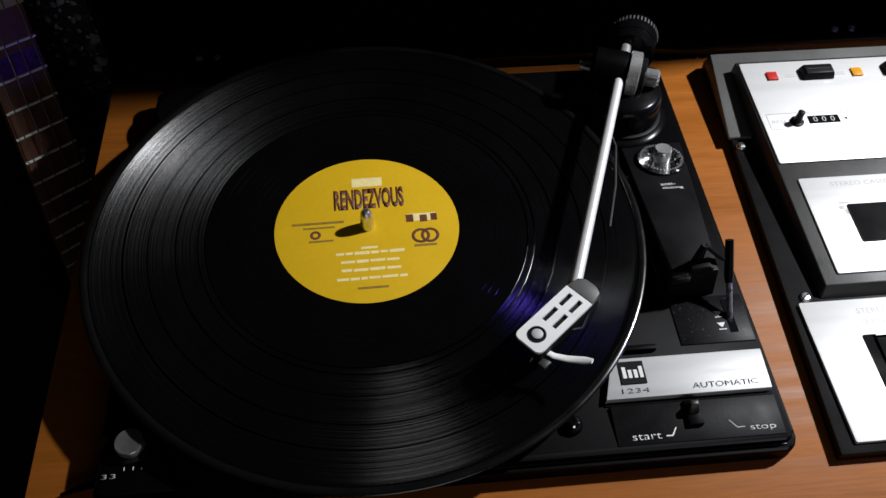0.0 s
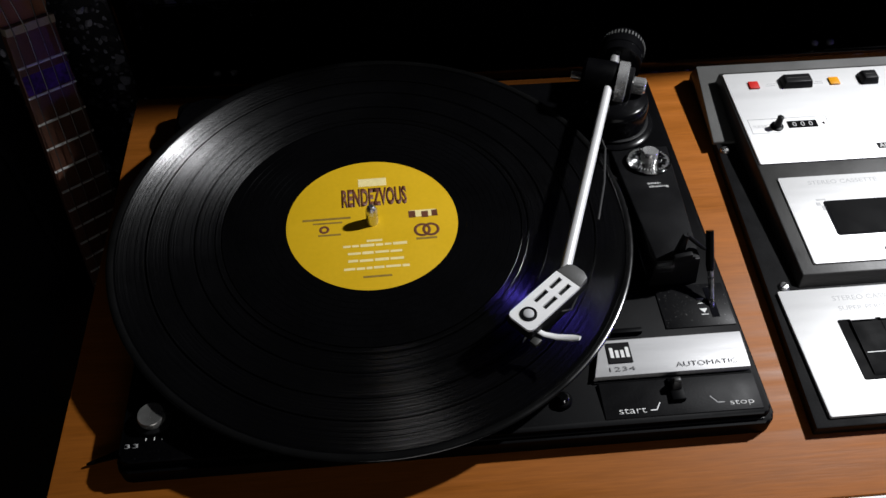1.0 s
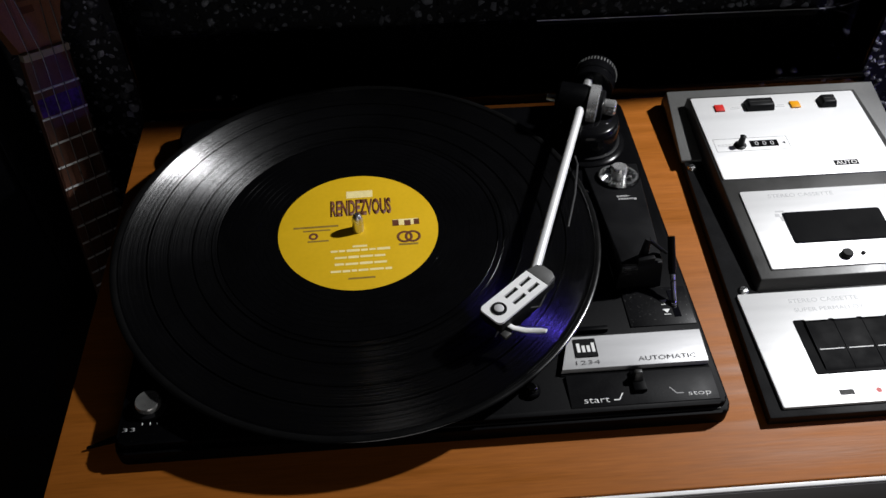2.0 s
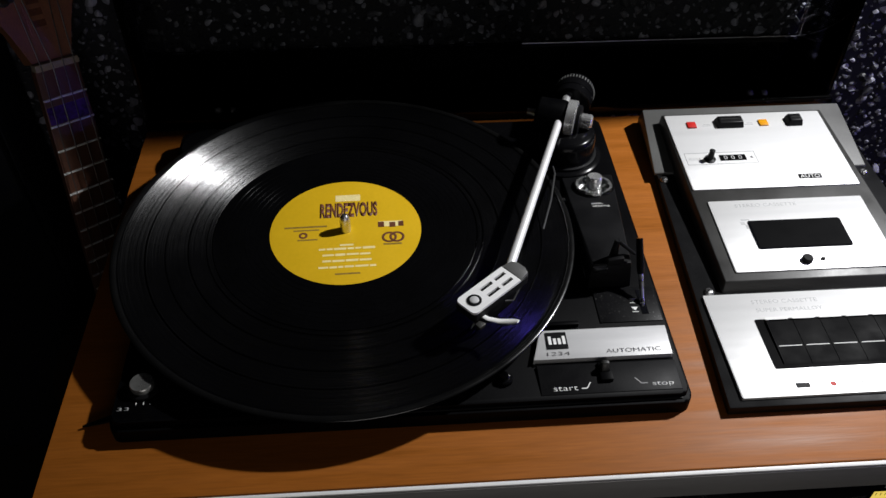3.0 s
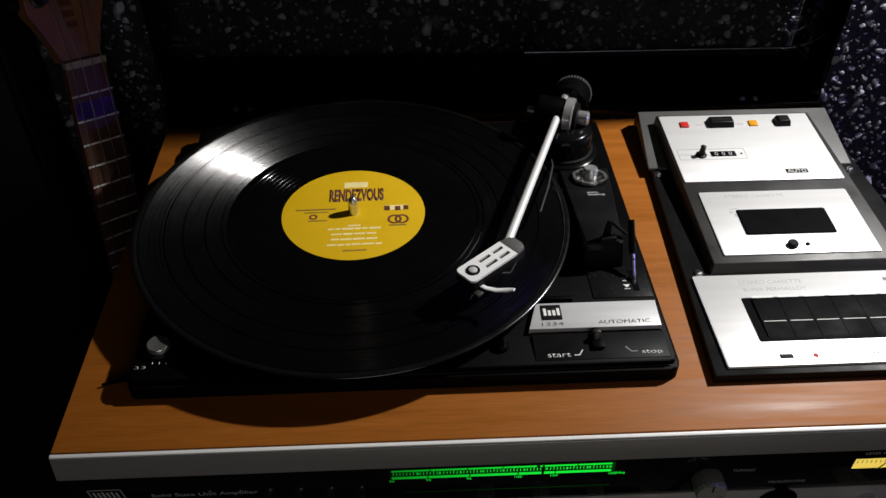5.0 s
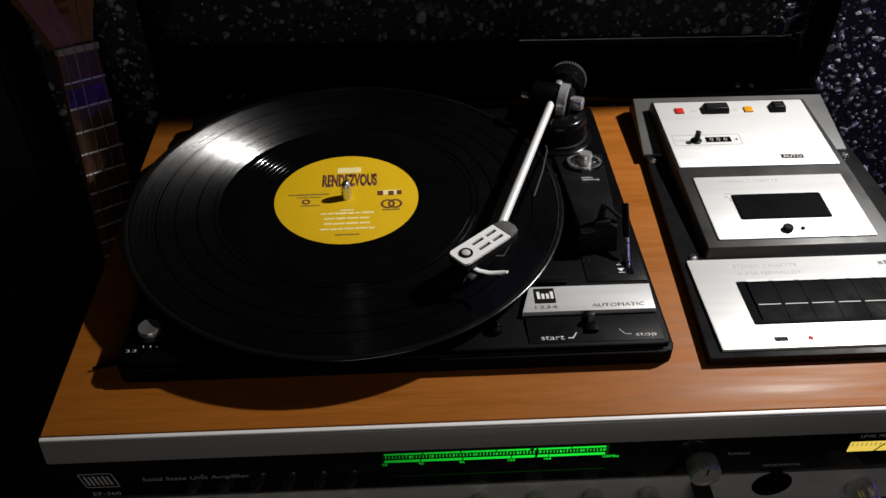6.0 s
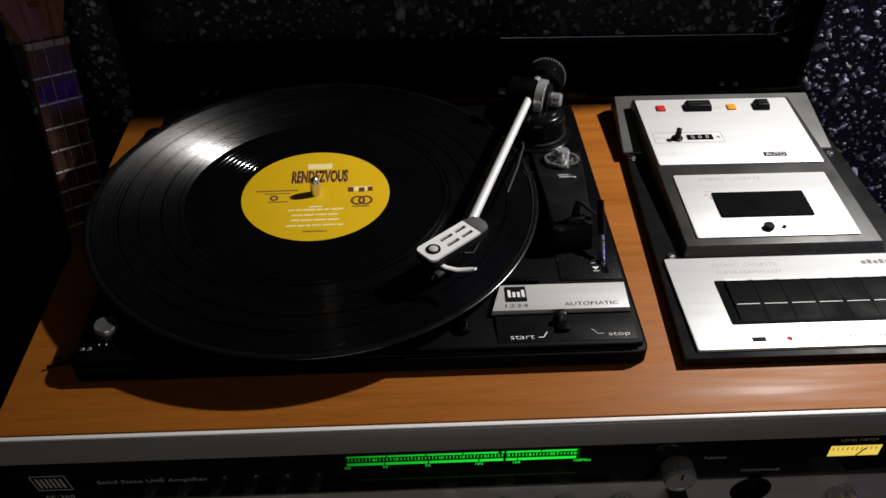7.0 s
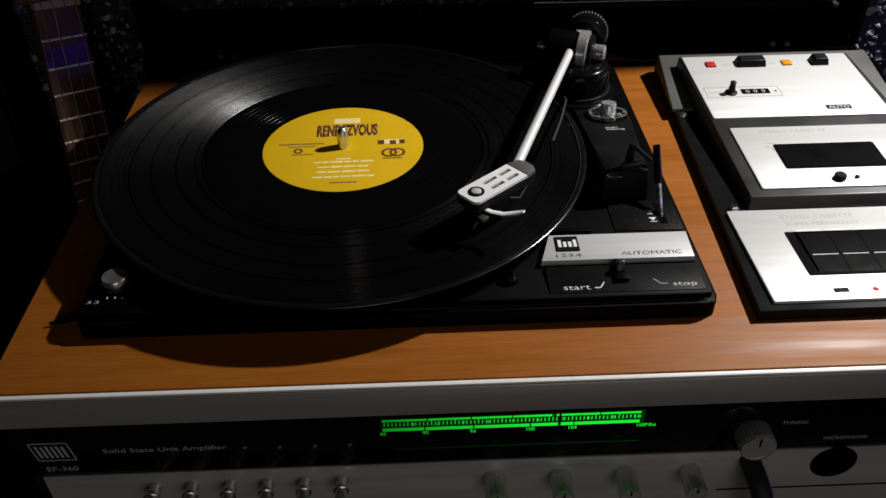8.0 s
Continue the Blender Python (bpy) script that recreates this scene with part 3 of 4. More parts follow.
def make_turntable():
    t = thing("turntable", (0, 0, TOP), "black automatic turntable with a straight metal tonearm, playing", "turntable", turn=1.0)
    ch = part("chassis", prism(bmesh.new(), rounded(-0.1300, 0.1990, -0.1393, 0.1325, 0.006), TOP + 0.0003, TOP + 0.0100, 0.0015), BLACK, t, "black painted steel chassis")
    part("chassis_deck", prism(bmesh.new(), rounded(-0.1285, 0.1970, -0.1360, 0.1310, 0.005), TOP + 0.0095, DECK, 0.0012), BLACK, t)
    part("rim_line", one_box(0.03, 0.193, -0.1368, -0.1362, TOP + 0.0102, TOP + 0.0110), DARK, ch)
    part("platter", lathe(bmesh.new(), [(0.131, DECK + 0.0008), (0.1335, DECK + 0.002), (0.1335, 0.1925), (0.131, 0.1935), (0.02, 0.1935)], 128), MATT, t, "black platter")
    part("platter_mat", lathe(bmesh.new(), [(0.130, 0.1934), (0.130, 0.1948), (0.02, 0.1948)], 96), RUBBER, t, "black rubber mat")
    part("spindle", lathe(bmesh.new(), [(0.0036, 0.190), (0.0036, 0.2035), (0.0033, 0.2062), (0.0026, 0.2081), (0.0014, 0.2093)], 32), SATIN, t, "polished round-tipped metal spindle")
    # front right controls
    plate = part("name_plate", hull(bmesh.new(), [(0.1098, -0.1106, DECK), (0.1930, -0.1106, DECK), (0.1938, -0.0885, DECK), (0.1165, -0.0885, DECK),
                                                  (0.1103, -0.1103, 0.1880), (0.1926, -0.1103, 0.1880), (0.1934, -0.0888, 0.1885), (0.1170, -0.0888, 0.1885)], 0.0003), PLATE, t, "brushed aluminium name plate")
    # low black step put in for the shade in front of the plate
    part("plate_step_shade", one_box(0.1098, 0.1930, -0.1122, -0.1107, DECK - 0.001, DECK + 0.0008), BLACK, plate)
    pl = lambda x, y: Matrix.Translation((x, y, 0.1884))
    part("maker_mark", one_box(0.1195, 0.1320, -0.1030, -0.0908, 0.1881, 0.1889), MATT, plate, "black square mark")
    bars([(0.1208 + 0.0028 * k, 0.1226 + 0.0028 * k, -0.1000, -0.0938 if k in (0, 3) else -0.0955) for k in range(4)], Matrix.Translation((0, 0, 0.1889)), WHITE, plate, "maker_mark")
    letters("1234", 0.0135, 0.0024, pl(0.1256, -0.1065), INK, plate, bold=-0.012)
    letters("AUTOMATIC", 0.0325, 0.0028, pl(0.1702, -0.1062), INK, plate, bold=-0.015)
    part("key_tray", hull(bmesh.new(), [(0.1112, -0.1335, DECK - 0.002), (0.1938, -0.1335, DECK - 0.002), (0.1938, -0.1124, DECK - 0.002), (0.1112, -0.1124, DECK - 0.002),
                                        (0.1117, -0.1330, DECK + 0.0004), (0.1933, -0.1330, DECK + 0.0004), (0.1933, -0.1128, DECK + 0.0018), (0.1117, -0.1128, DECK + 0.0018)], 0.0004), MATT, t, "black key tray with start and stop markings")
    slope = lambda x, y: Matrix.Translation((x, y, DECK + 0.0018 + (y + 0.1128) * 0.0014 / 0.0202)) @ Matrix.Rotation(math.atan2(0.0014, 0.0202), 4, "X")
    letters("start", 0.0140, 0.0028, slope(0.1262, -0.1292), WHITE, t, bold=-0.008)
    letters("stop", 0.0125, 0.0032, slope(0.1828, -0.1292), WHITE, t, bold=-0.008)
    bars([(-0.0050, -0.0018, -0.0003, 0.0003)], slope(0.1405, -0.1295), WHITE, t)
    part("print_bar", box(bmesh.new(), 0, 0.0045, -0.00028, 0.00028, 0, 0.00008, m=slope(0.1387, -0.1294) @ Matrix.Rotation(radians(58), 4, "Z")), WHITE, t)
    part("print_bar", box(bmesh.new(), 0, 0.0050, -0.0002, 0.0002, 0, 0.00008, m=slope(0.1705, -0.1280) @ Matrix.Rotation(radians(130), 4, "Z")), PALE, t)
    bars([(0, 0.0036, -0.0002, 0.0002)], slope(0.1705, -0.1280), PALE, t)
    sl = part("start_lever", one_box(0.1470, 0.1545, -0.1262, -0.1130, DECK - 0.001, DECK + 0.0035, 0.0008), BLACK, t, "black sliding start lever")
    part("lever_cap", hull(bmesh.new(), [(0.1480, -0.1210, DECK + 0.0034), (0.1535, -0.1210, DECK + 0.0034), (0.1535, -0.1150, DECK + 0.0034), (0.1480, -0.1150, DECK + 0.0034),
                                         (0.1487, -0.1185, DECK + 0.0085), (0.1528, -0.1185, DECK + 0.0085), (0.1528, -0.1157, DECK + 0.0085), (0.1487, -0.1157, DECK + 0.0085)], 0.0008), DARK, sl)
    # speed knob
    kn = part("speed_knob", lathe(bmesh.new(), [(0.0078, DECK), (0.0078, 0.1855), (0.0068, 0.1858), (0.0068, 0.1893), (0.0063, 0.1900), (0.0015, 0.1896)], 48, flat(-0.1140, -0.1130, 0)), STEEL, t, "spun aluminium speed knob")
    part("skirt", lathe(bmesh.new(), [(0.0090, DECK), (0.0090, 0.1858), (0.0075, 0.1866)], 48, flat(-0.1140, -0.1130, 0)), MATT, kn)
    letters("33", 0.0066, 0.0022, Matrix.Translation((-0.1230, -0.1268, DECK)), PALE, t, bold=-0.01)
    bars([(-0.0045, -0.0041, 0, 0.0017), (-0.0004, 0.0, 0.0, 0.0017), (0.0034, 0.0038, 0.0, 0.0010)], Matrix.Translation((-0.1120, -0.1245, DECK)), WHITE, t)
    # low black tab laid where a thin shadow crosses the wood
    part("shadow_tab", hull(bmesh.new(), [(-0.1480, -0.1290, 0.1712), (-0.1270, -0.1250, 0.1712), (-0.1270, -0.1200, 0.1712), (-0.1480, -0.1278, 0.1712),
                                        (-0.1480, -0.1290, 0.1725), (-0.1270, -0.1250, 0.1738), (-0.1270, -0.1200, 0.1738), (-0.1480, -0.1278, 0.1725)], 0.0003), BLACK, t)
    # transport screws and small fittings
    for x, y in ((0.092, -0.1205), (-0.1235, 0.094)):
        s = part("transport_screw", lathe(bmesh.new(), [(0.0048, DECK), (0.0048, 0.1862), (0.0040, 0.1870)], 24, flat(x, y, 0)), BLACK, t)
        part("screw_head", lathe(bmesh.new(), [(0.0030, 0.1868), (0.0030, 0.1884), (0.0022, 0.1892)], 20, flat(x, y, 0)), CHROME, s)
    # raised wedge beside the platter, with skating dial and cue lever
    part("arm_console", hull(bmesh.new(), [(0.1535, -0.0515, DECK - 0.001), (0.1815, -0.0515, DECK - 0.001), (0.1935, 0.0600, DECK - 0.001), (0.1545, 0.0600, DECK - 0.001),
                                           (0.1550, -0.0500, 0.2040), (0.1795, -0.0500, 0.2040), (0.1925, 0.0590, 0.1855), (0.1555, 0.0590, 0.1855)], 0.0008), MATT, t, "dark sloping console beside the tonearm")
    tilt = lambda x, y: Matrix.Translation((x, y, 0.2040 + (y + 0.05) * (0.1855 - 0.2040) / 0.109)) @ Matrix.Rotation(math.atan2(-0.0185, 0.109), 4, "X")
    dial = part("skating_dial", lathe(bmesh.new(), [(0.0135, 0.0010), (0.0140, 0.0013), (0.0140, 0.0024), (0.0132, 0.0029), (0.006, 0.0029)], 64, tilt(0.1755, 0.0415)), ACRYL, t, "clear plastic anti-skating dial with metal centre")
    part("dial_knob", lathe(bmesh.new(), [(0.0052, 0.0012), (0.0052, 0.0092), (0.0047, 0.0098), (0.001, 0.0097)], 40, tilt(0.1755, 0.0415)), RING, dial, "aluminium dial knob")
    mk = bmesh.new()
    for k in range(40):
        a = radians(k * 9)
        box(mk, 0.0112 if k % 5 else 0.0098, 0.0128, -0.00018, 0.00018, 0.0030, 0.00308, m=tilt(0.1755, 0.0415) @ Matrix.Rotation(a, 4, "Z"))
    part("dial_marks", mk, PALE, dial, smooth=0)
    letters("anti-", 0.0085, 0.0022, tilt(0.1735, 0.0205), WHITE, t)
    letters("skating", 0.0120, 0.0026, tilt(0.1755, 0.0170), WHITE, t)
    rest = part("arm_rest", tube(bmesh.new(), [(0.1690, -0.044, 0.2020), (0.1695, -0.0440, 0.2130), (0.1700, -0.0440, 0.2185)], [0.0030, 0.0022, 0.0018], 14), MATT, t, "black tonearm rest")
    part("hook", tube(bmesh.new(), [(0.1700, -0.0440, 0.2180), (0.1745, -0.0450, 0.2140), (0.1790, -0.0465, 0.2105), (0.1815, -0.0475, 0.2090)], [0.0013, 0.0013, 0.0012, 0.0009], 10), MATT, rest)
    part("clip", hull(bmesh.new(), [(0.1635, -0.0515, 0.2035), (0.1745, -0.0515, 0.2035), (0.1745, -0.0460, 0.2035), (0.1635, -0.0460, 0.2035),
                                    (0.1640, -0.0510, 0.2075), (0.1740, -0.0510, 0.2090), (0.1740, -0.0465, 0.2090), (0.1640, -0.0465, 0.2075)], 0.0006), MATT, rest)
    part("clear_end", one_box(0.1552, 0.1640, -0.0535, -0.0503, 0.1985, 0.2030, 0.0004), ACRYL, rest, "clear plastic end piece")
    part("cue_plate", one_box(0.1560, 0.1950, -0.0815, -0.0530, DECK - 0.001, DECK + 0.0007, 0.0003), DUSTY, t)
    part("cue_slot", one_box(0.1835, 0.1875, -0.0760, -0.0560, DECK + 0.0006, DECK + 0.0010), GLASS, t)
    cue = part("cue_lever", tube(bmesh.new(), [(0.1852, -0.0690, DECK), (0.1857, -0.0500, 0.2000)], [0.0014, 0.0017], 14), SATIN, t, "thin metal cueing lever with a black grip")
    part("grip", tube(bmesh.new(), [(0.1856, -0.0535, 0.1968), (0.1857, -0.0505, 0.1994), (0.1856, -0.0385, 0.2138)], [0.0020, 0.0024, 0.0022], 16), PIANO, cue)
    for y, up in ((-0.0645, 1), (-0.0715, -1)):
        bm = bmesh.new()
        tri = [(-0.0022, 0.0016), (0.0022, 0.0016), (0, -0.0014)]
        prism(bm, [(x, v) for x, v in tri], 0, 0.00008, m=Matrix.Translation((0.1798, y, DECK + 0.0007)))
        box(bm, 0.1778, 0.1818, y - 0.0021 * up if up > 0 else y - 0.0026, y - 0.0017 * up if up > 0 else y - 0.0021, DECK + 0.0007, DECK + 0.00078)
        part("cue_mark", bm, WHITE, t, smooth=0)
    part("slide_bar", one_box(0.116, 0.142, -0.0835, -0.0805, DECK, DECK + 0.003, 0.0005), BLACK, t)
    part("console_edge", tube(bmesh.new(), [(0.1520, 0.0280, DECK + 0.0008), (0.1535, 0.0000, DECK + 0.0008), (0.1545, -0.045, DECK + 0.0008)], 0.0012, 8), CHROME, t)
    part("bright_screw", lathe(bmesh.new(), [(0.0030, DECK), (0.0030, 0.1856), (0.0018, 0.1864)], 20, flat(0.1530, 0.0330, 0)), CHROME, t)
    # tonearm
    back = Matrix.Rotation(radians(-1), 4, "Z")
    a, b = back @ Vector((0.1025, -0.0570, 0.2160)), back @ Vector((0.1555, 0.0935, 0.2165))
    way = (b - a).normalized()
    arm = part("tonearm", tube(bmesh.new(), [a - way * 0.004, a, b], 0.0029, 24), ALU, t, "straight satin aluminium tonearm tube")
    cw = Matrix.Translation(b + way * 0.038 + Vector((0.0030, -0.002, -0.0060))) @ way.to_track_quat("Z", "Y").to_matrix().to_4x4()
    part("weight_shaft", tube(bmesh.new(), [b + way * 0.004, b + way * 0.034], 0.0034, 20), RING, arm)
    part("counterweight", lathe(bmesh.new(), [(0.0120, -0.013), (0.0145, -0.012), (0.0145, -0.0045), (0.0150, -0.004), (0.0150, 0.004), (0.0144, 0.010), (0.010, 0.0125)], 64, cw), PIANO, arm, "round black counterweight with a toothed rim")
    teeth = bmesh.new()
    for k in range(40):
        box(teeth, 0.0140, 0.0153, -0.00045, 0.00045, 0.0035, 0.0070, m=cw @ Matrix.Rotation(2 * math.pi * k / 40, 4, "Z"))
    part("weight_teeth", teeth, GREY, arm, "pale grey scale teeth", smooth=0)
    side = Vector((way.y, -way.x, 0)).normalized()
    hub = b + way * 0.002 + Vector((0.001, 0, -0.0025))
    across = Matrix.Translation(hub) @ side.to_track_quat("Z", "Y").to_matrix().to_4x4()
    gim = part("gimbal", lathe(bmesh.new(), [(0.0120, 0.0030), (0.0138, 0.0036), (0.0138, 0.0098), (0.0120, 0.0104)], 48, across), RING, t, "polished ring of the tonearm gimbal")
    part("gimbal_disc", lathe(bmesh.new(), [(0.0110, 0.0100), (0.0110, 0.0132), (0.0095, 0.0140)], 48, across), MATT, gim)
    part("gimbal_knob", lathe(bmesh.new(), [(0.0050, 0.0138), (0.0055, 0.0146), (0.0055, 0.0212), (0.0042, 0.0224)], 36, across, ridges=0.0003, ridge_range=(1, 2)), RING, gim)
    part("gimbal_body", lathe(bmesh.new(), [(0.0105, -0.0190), (0.0125, -0.0170), (0.0128, 0.0000), (0.0118, 0.0032)], 48, across), NIGHT, gim)
    part("bearing_screw", tube(bmesh.new(), [hub - side * 0.0185, hub - side * 0.0260], [0.0030, 0.0024], 16), SATIN, gim)
    part("gimbal_post", one_box(0.1500, 0.1700, 0.0800, 0.0990, 0.2000, 0.2120, 0.003), NIGHT, gim)
    base = back @ Vector((0.1590, 0.0880, 0))
    pd = part("arm_pedestal", lathe(bmesh.new(), [(0.0285, DECK), (0.0285, 0.1868), (0.0268, 0.1880), (0.0232, 0.1885), (0.0228, 0.2030), (0.0220, 0.2065), (0.0195, 0.2085)], 64, Matrix.Translation(base)), PIANO, t, "glossy black tonearm pedestal")
    part("pedestal_ring", lathe(bmesh.new(), [(0.0236, 0.1884), (0.0248, 0.1888), (0.0248, 0.1900), (0.0234, 0.1906)], 64, Matrix.Translation(base)), MATT, pd)
    part("bracket", hull(bmesh.new(), [(0.1745, 0.0700, 0.1886), (0.1790, 0.0740, 0.1886), (0.1745, 0.0800, 0.1886), (0.1705, 0.0760, 0.1886),
                                       (0.1752, 0.0720, 0.2010), (0.1790, 0.0755, 0.2010), (0.1752, 0.0795, 0.2010), (0.1712, 0.0770, 0.2010)], 0.0005), SATIN, pd)
    part("pedestal_screw", lathe(bmesh.new(), [(0.0030, 0.1868), (0.0030, 0.1890), (0.0015, 0.1900)], 20, flat(0.1800, 0.0760, 0)), CHROME, pd)
    # head shell, built along its own x and turned onto the arm
    hs = back @ Matrix.Translation((0.0890, -0.0790, 0)) @ Matrix.Rotation(radians(41.5), 4, "Z")
    sh = part("head_shell", prism(bmesh.new(), rounded(-0.0225, 0.0240, -0.0080, 0.0080, 0.0022), 0.2135, 0.2185, 0.0008, hs), MATT, arm, "dark head shell with a slotted aluminium face")
    face = bmesh.new()
    holes = [(-0.0065, 0.0030, 0.0018, 0.0042), (-0.0065, 0.0030, -0.0042, -0.0018), (0.0055, 0.0140, 0.0018, 0.0042), (0.0055, 0.0140, -0.0042, -0.0018)]
    nose = [(-0.0065, -0.0078)] + [(-0.0194 + 0.003 * math.cos(radians(a)), -0.0048 + 0.003 * math.sin(radians(a))) for a in (270, 247, 225, 202, 180)]
    nose += [(x, -y) for x, y in nose[::-1]]
    prism(face, nose[::-1], 0.2184, 0.2200, m=hs)
    for x0, x1 in ((0.0030, 0.0055), (0.0140, 0.0165)):
        for y in (0.0030, -0.0030):
            box(face, x0, x1, y - 0.0012, y + 0.0012, 0.2184, 0.2200, m=hs)
    for y0, y1 in ((0.0042, 0.0078), (-0.0078, -0.0042), (-0.0018, 0.0018)):
        box(face, -0.0065, 0.0165, y0, y1, 0.2184, 0.2200, m=hs)
    part("shell_face", face, FACE, sh, "slotted brushed aluminium face plate", smooth=0)
    part("shell_ring", lathe(bmesh.new(), [(0.0043, 0.2200), (0.0043, 0.2206), (0.0037, 0.2207), (0.0034, 0.2202)], 40, hs @ Matrix.Translation((-0.0148, 0, 0))), MATT, sh)
    part("shell_button", lathe(bmesh.new(), [(0.0027, 0.2200), (0.0027, 0.2208), (0.0022, 0.2211)], 32, hs @ Matrix.Translation((-0.0148, 0, 0))), PALE, sh)
    part("collar", prism(bmesh.new(), [(0.0165, -0.0080), (0.0240, -0.0066), (0.0260, -0.0030), (0.0260, 0.0030), (0.0240, 0.0066), (0.0165, 0.0080)], 0.2130, 0.2206, 0.0010, hs), GREY, sh)
    part("cartridge", hull(bmesh.new(), [hs @ Vector(c) for c in ((-0.0150, -0.0068, 0.2010), (0.0120, -0.0068, 0.2035), (0.0120, 0.0068, 0.2035), (-0.0150, 0.0068, 0.2010),
                                                                  (-0.0200, -0.0072, 0.2136), (0.0200, -0.0072, 0.2136), (0.0200, 0.0072, 0.2136), (-0.0200, 0.0072, 0.2136))], 0.0006), MATT, sh, "black pickup cartridge")
    part("stylus", tube(bmesh.new(), [hs @ Vector((-0.010, 0, 0.2012)), hs @ Vector((-0.0150, 0, 0.1985)), hs @ Vector((-0.0165, 0, 0.1966))], [0.0012, 0.0006, 0.0003], 8), SATIN, sh)
    part("screw_lug", box(bmesh.new(), -0.0215, -0.0165, -0.0115, -0.0072, 0.2085, 0.2110, 0.0004, m=hs), DARK, sh)
    part("finger_lift", tube(bmesh.new(), [hs @ Vector(c) for c in ((-0.0150, -0.0060, 0.2125), (-0.0140, -0.0105, 0.2122), (-0.0105, -0.0160, 0.2118), (-0.0070, -0.0230, 0.2145), (-0.0060, -0.0262, 0.2165))],
                             [0.0015, 0.0016, 0.0018, 0.0021, 0.0014], 14, 0.35), FACE, sh, "curved metal finger lift")
    part("lead_wire", tube(bmesh.new(), [hs @ Vector((0.004, -0.0072, 0.2110)), hs @ Vector((0.009, -0.0095, 0.2095)), hs @ Vector((0.016, -0.0075, 0.2125))], 0.0005, 8), RUBBER, sh)
    # curved wire guard beside the arm
    part("guard_wire", tube(bmesh.new(), [(0.150, 0.070, 0.1895), (0.147, 0.045, 0.2000), (0.138, 0.010, 0.2060), (0.128, -0.020, 0.2075)], 0.0007, 8), RUBBER, t)
    return t


make_turntable()
# round black disc at the back left, partly under the record
solo("black_disc", lathe(bmesh.new(), [(0.021, DECK + 0.0001), (0.021, 0.1865), (0.0195, 0.1878), (0.005, 0.1878), (0.004, 0.186)], 64, flat(-0.1080, 0.1085, 0)), BLACK,
     "round black disc lying on the turntable", "adaptor")


def make_plug():
    t = thing("headphone_plug", (0.229, FRONT, 0.0), "black headphone plug and cable in the amplifier front", "plug")
    y = FRONT + 0.0035
    part("plug_body", tube(bmesh.new(), [(0.2205, y - 0.001, 0.104), (0.2210, y - 0.012, 0.103), (0.2222, y - 0.020, 0.099), (0.2235, y - 0.024, 0.090)], [0.0055, 0.0055, 0.0055, 0.0050], 16), RUBBER, t)
    part("cable", tube(bmesh.new(), [(0.2235, y - 0.024, 0.0905), (0.2265, y - 0.026, 0.070), (0.2290, y - 0.024, 0.040), (0.2290, y - 0.012, 0.004), (0.2290, y - 0.007, 0.0035)], [0.0045, 0.0040, 0.0035, 0.0033, 0.0030], 12), RUBBER, t)


make_plug()


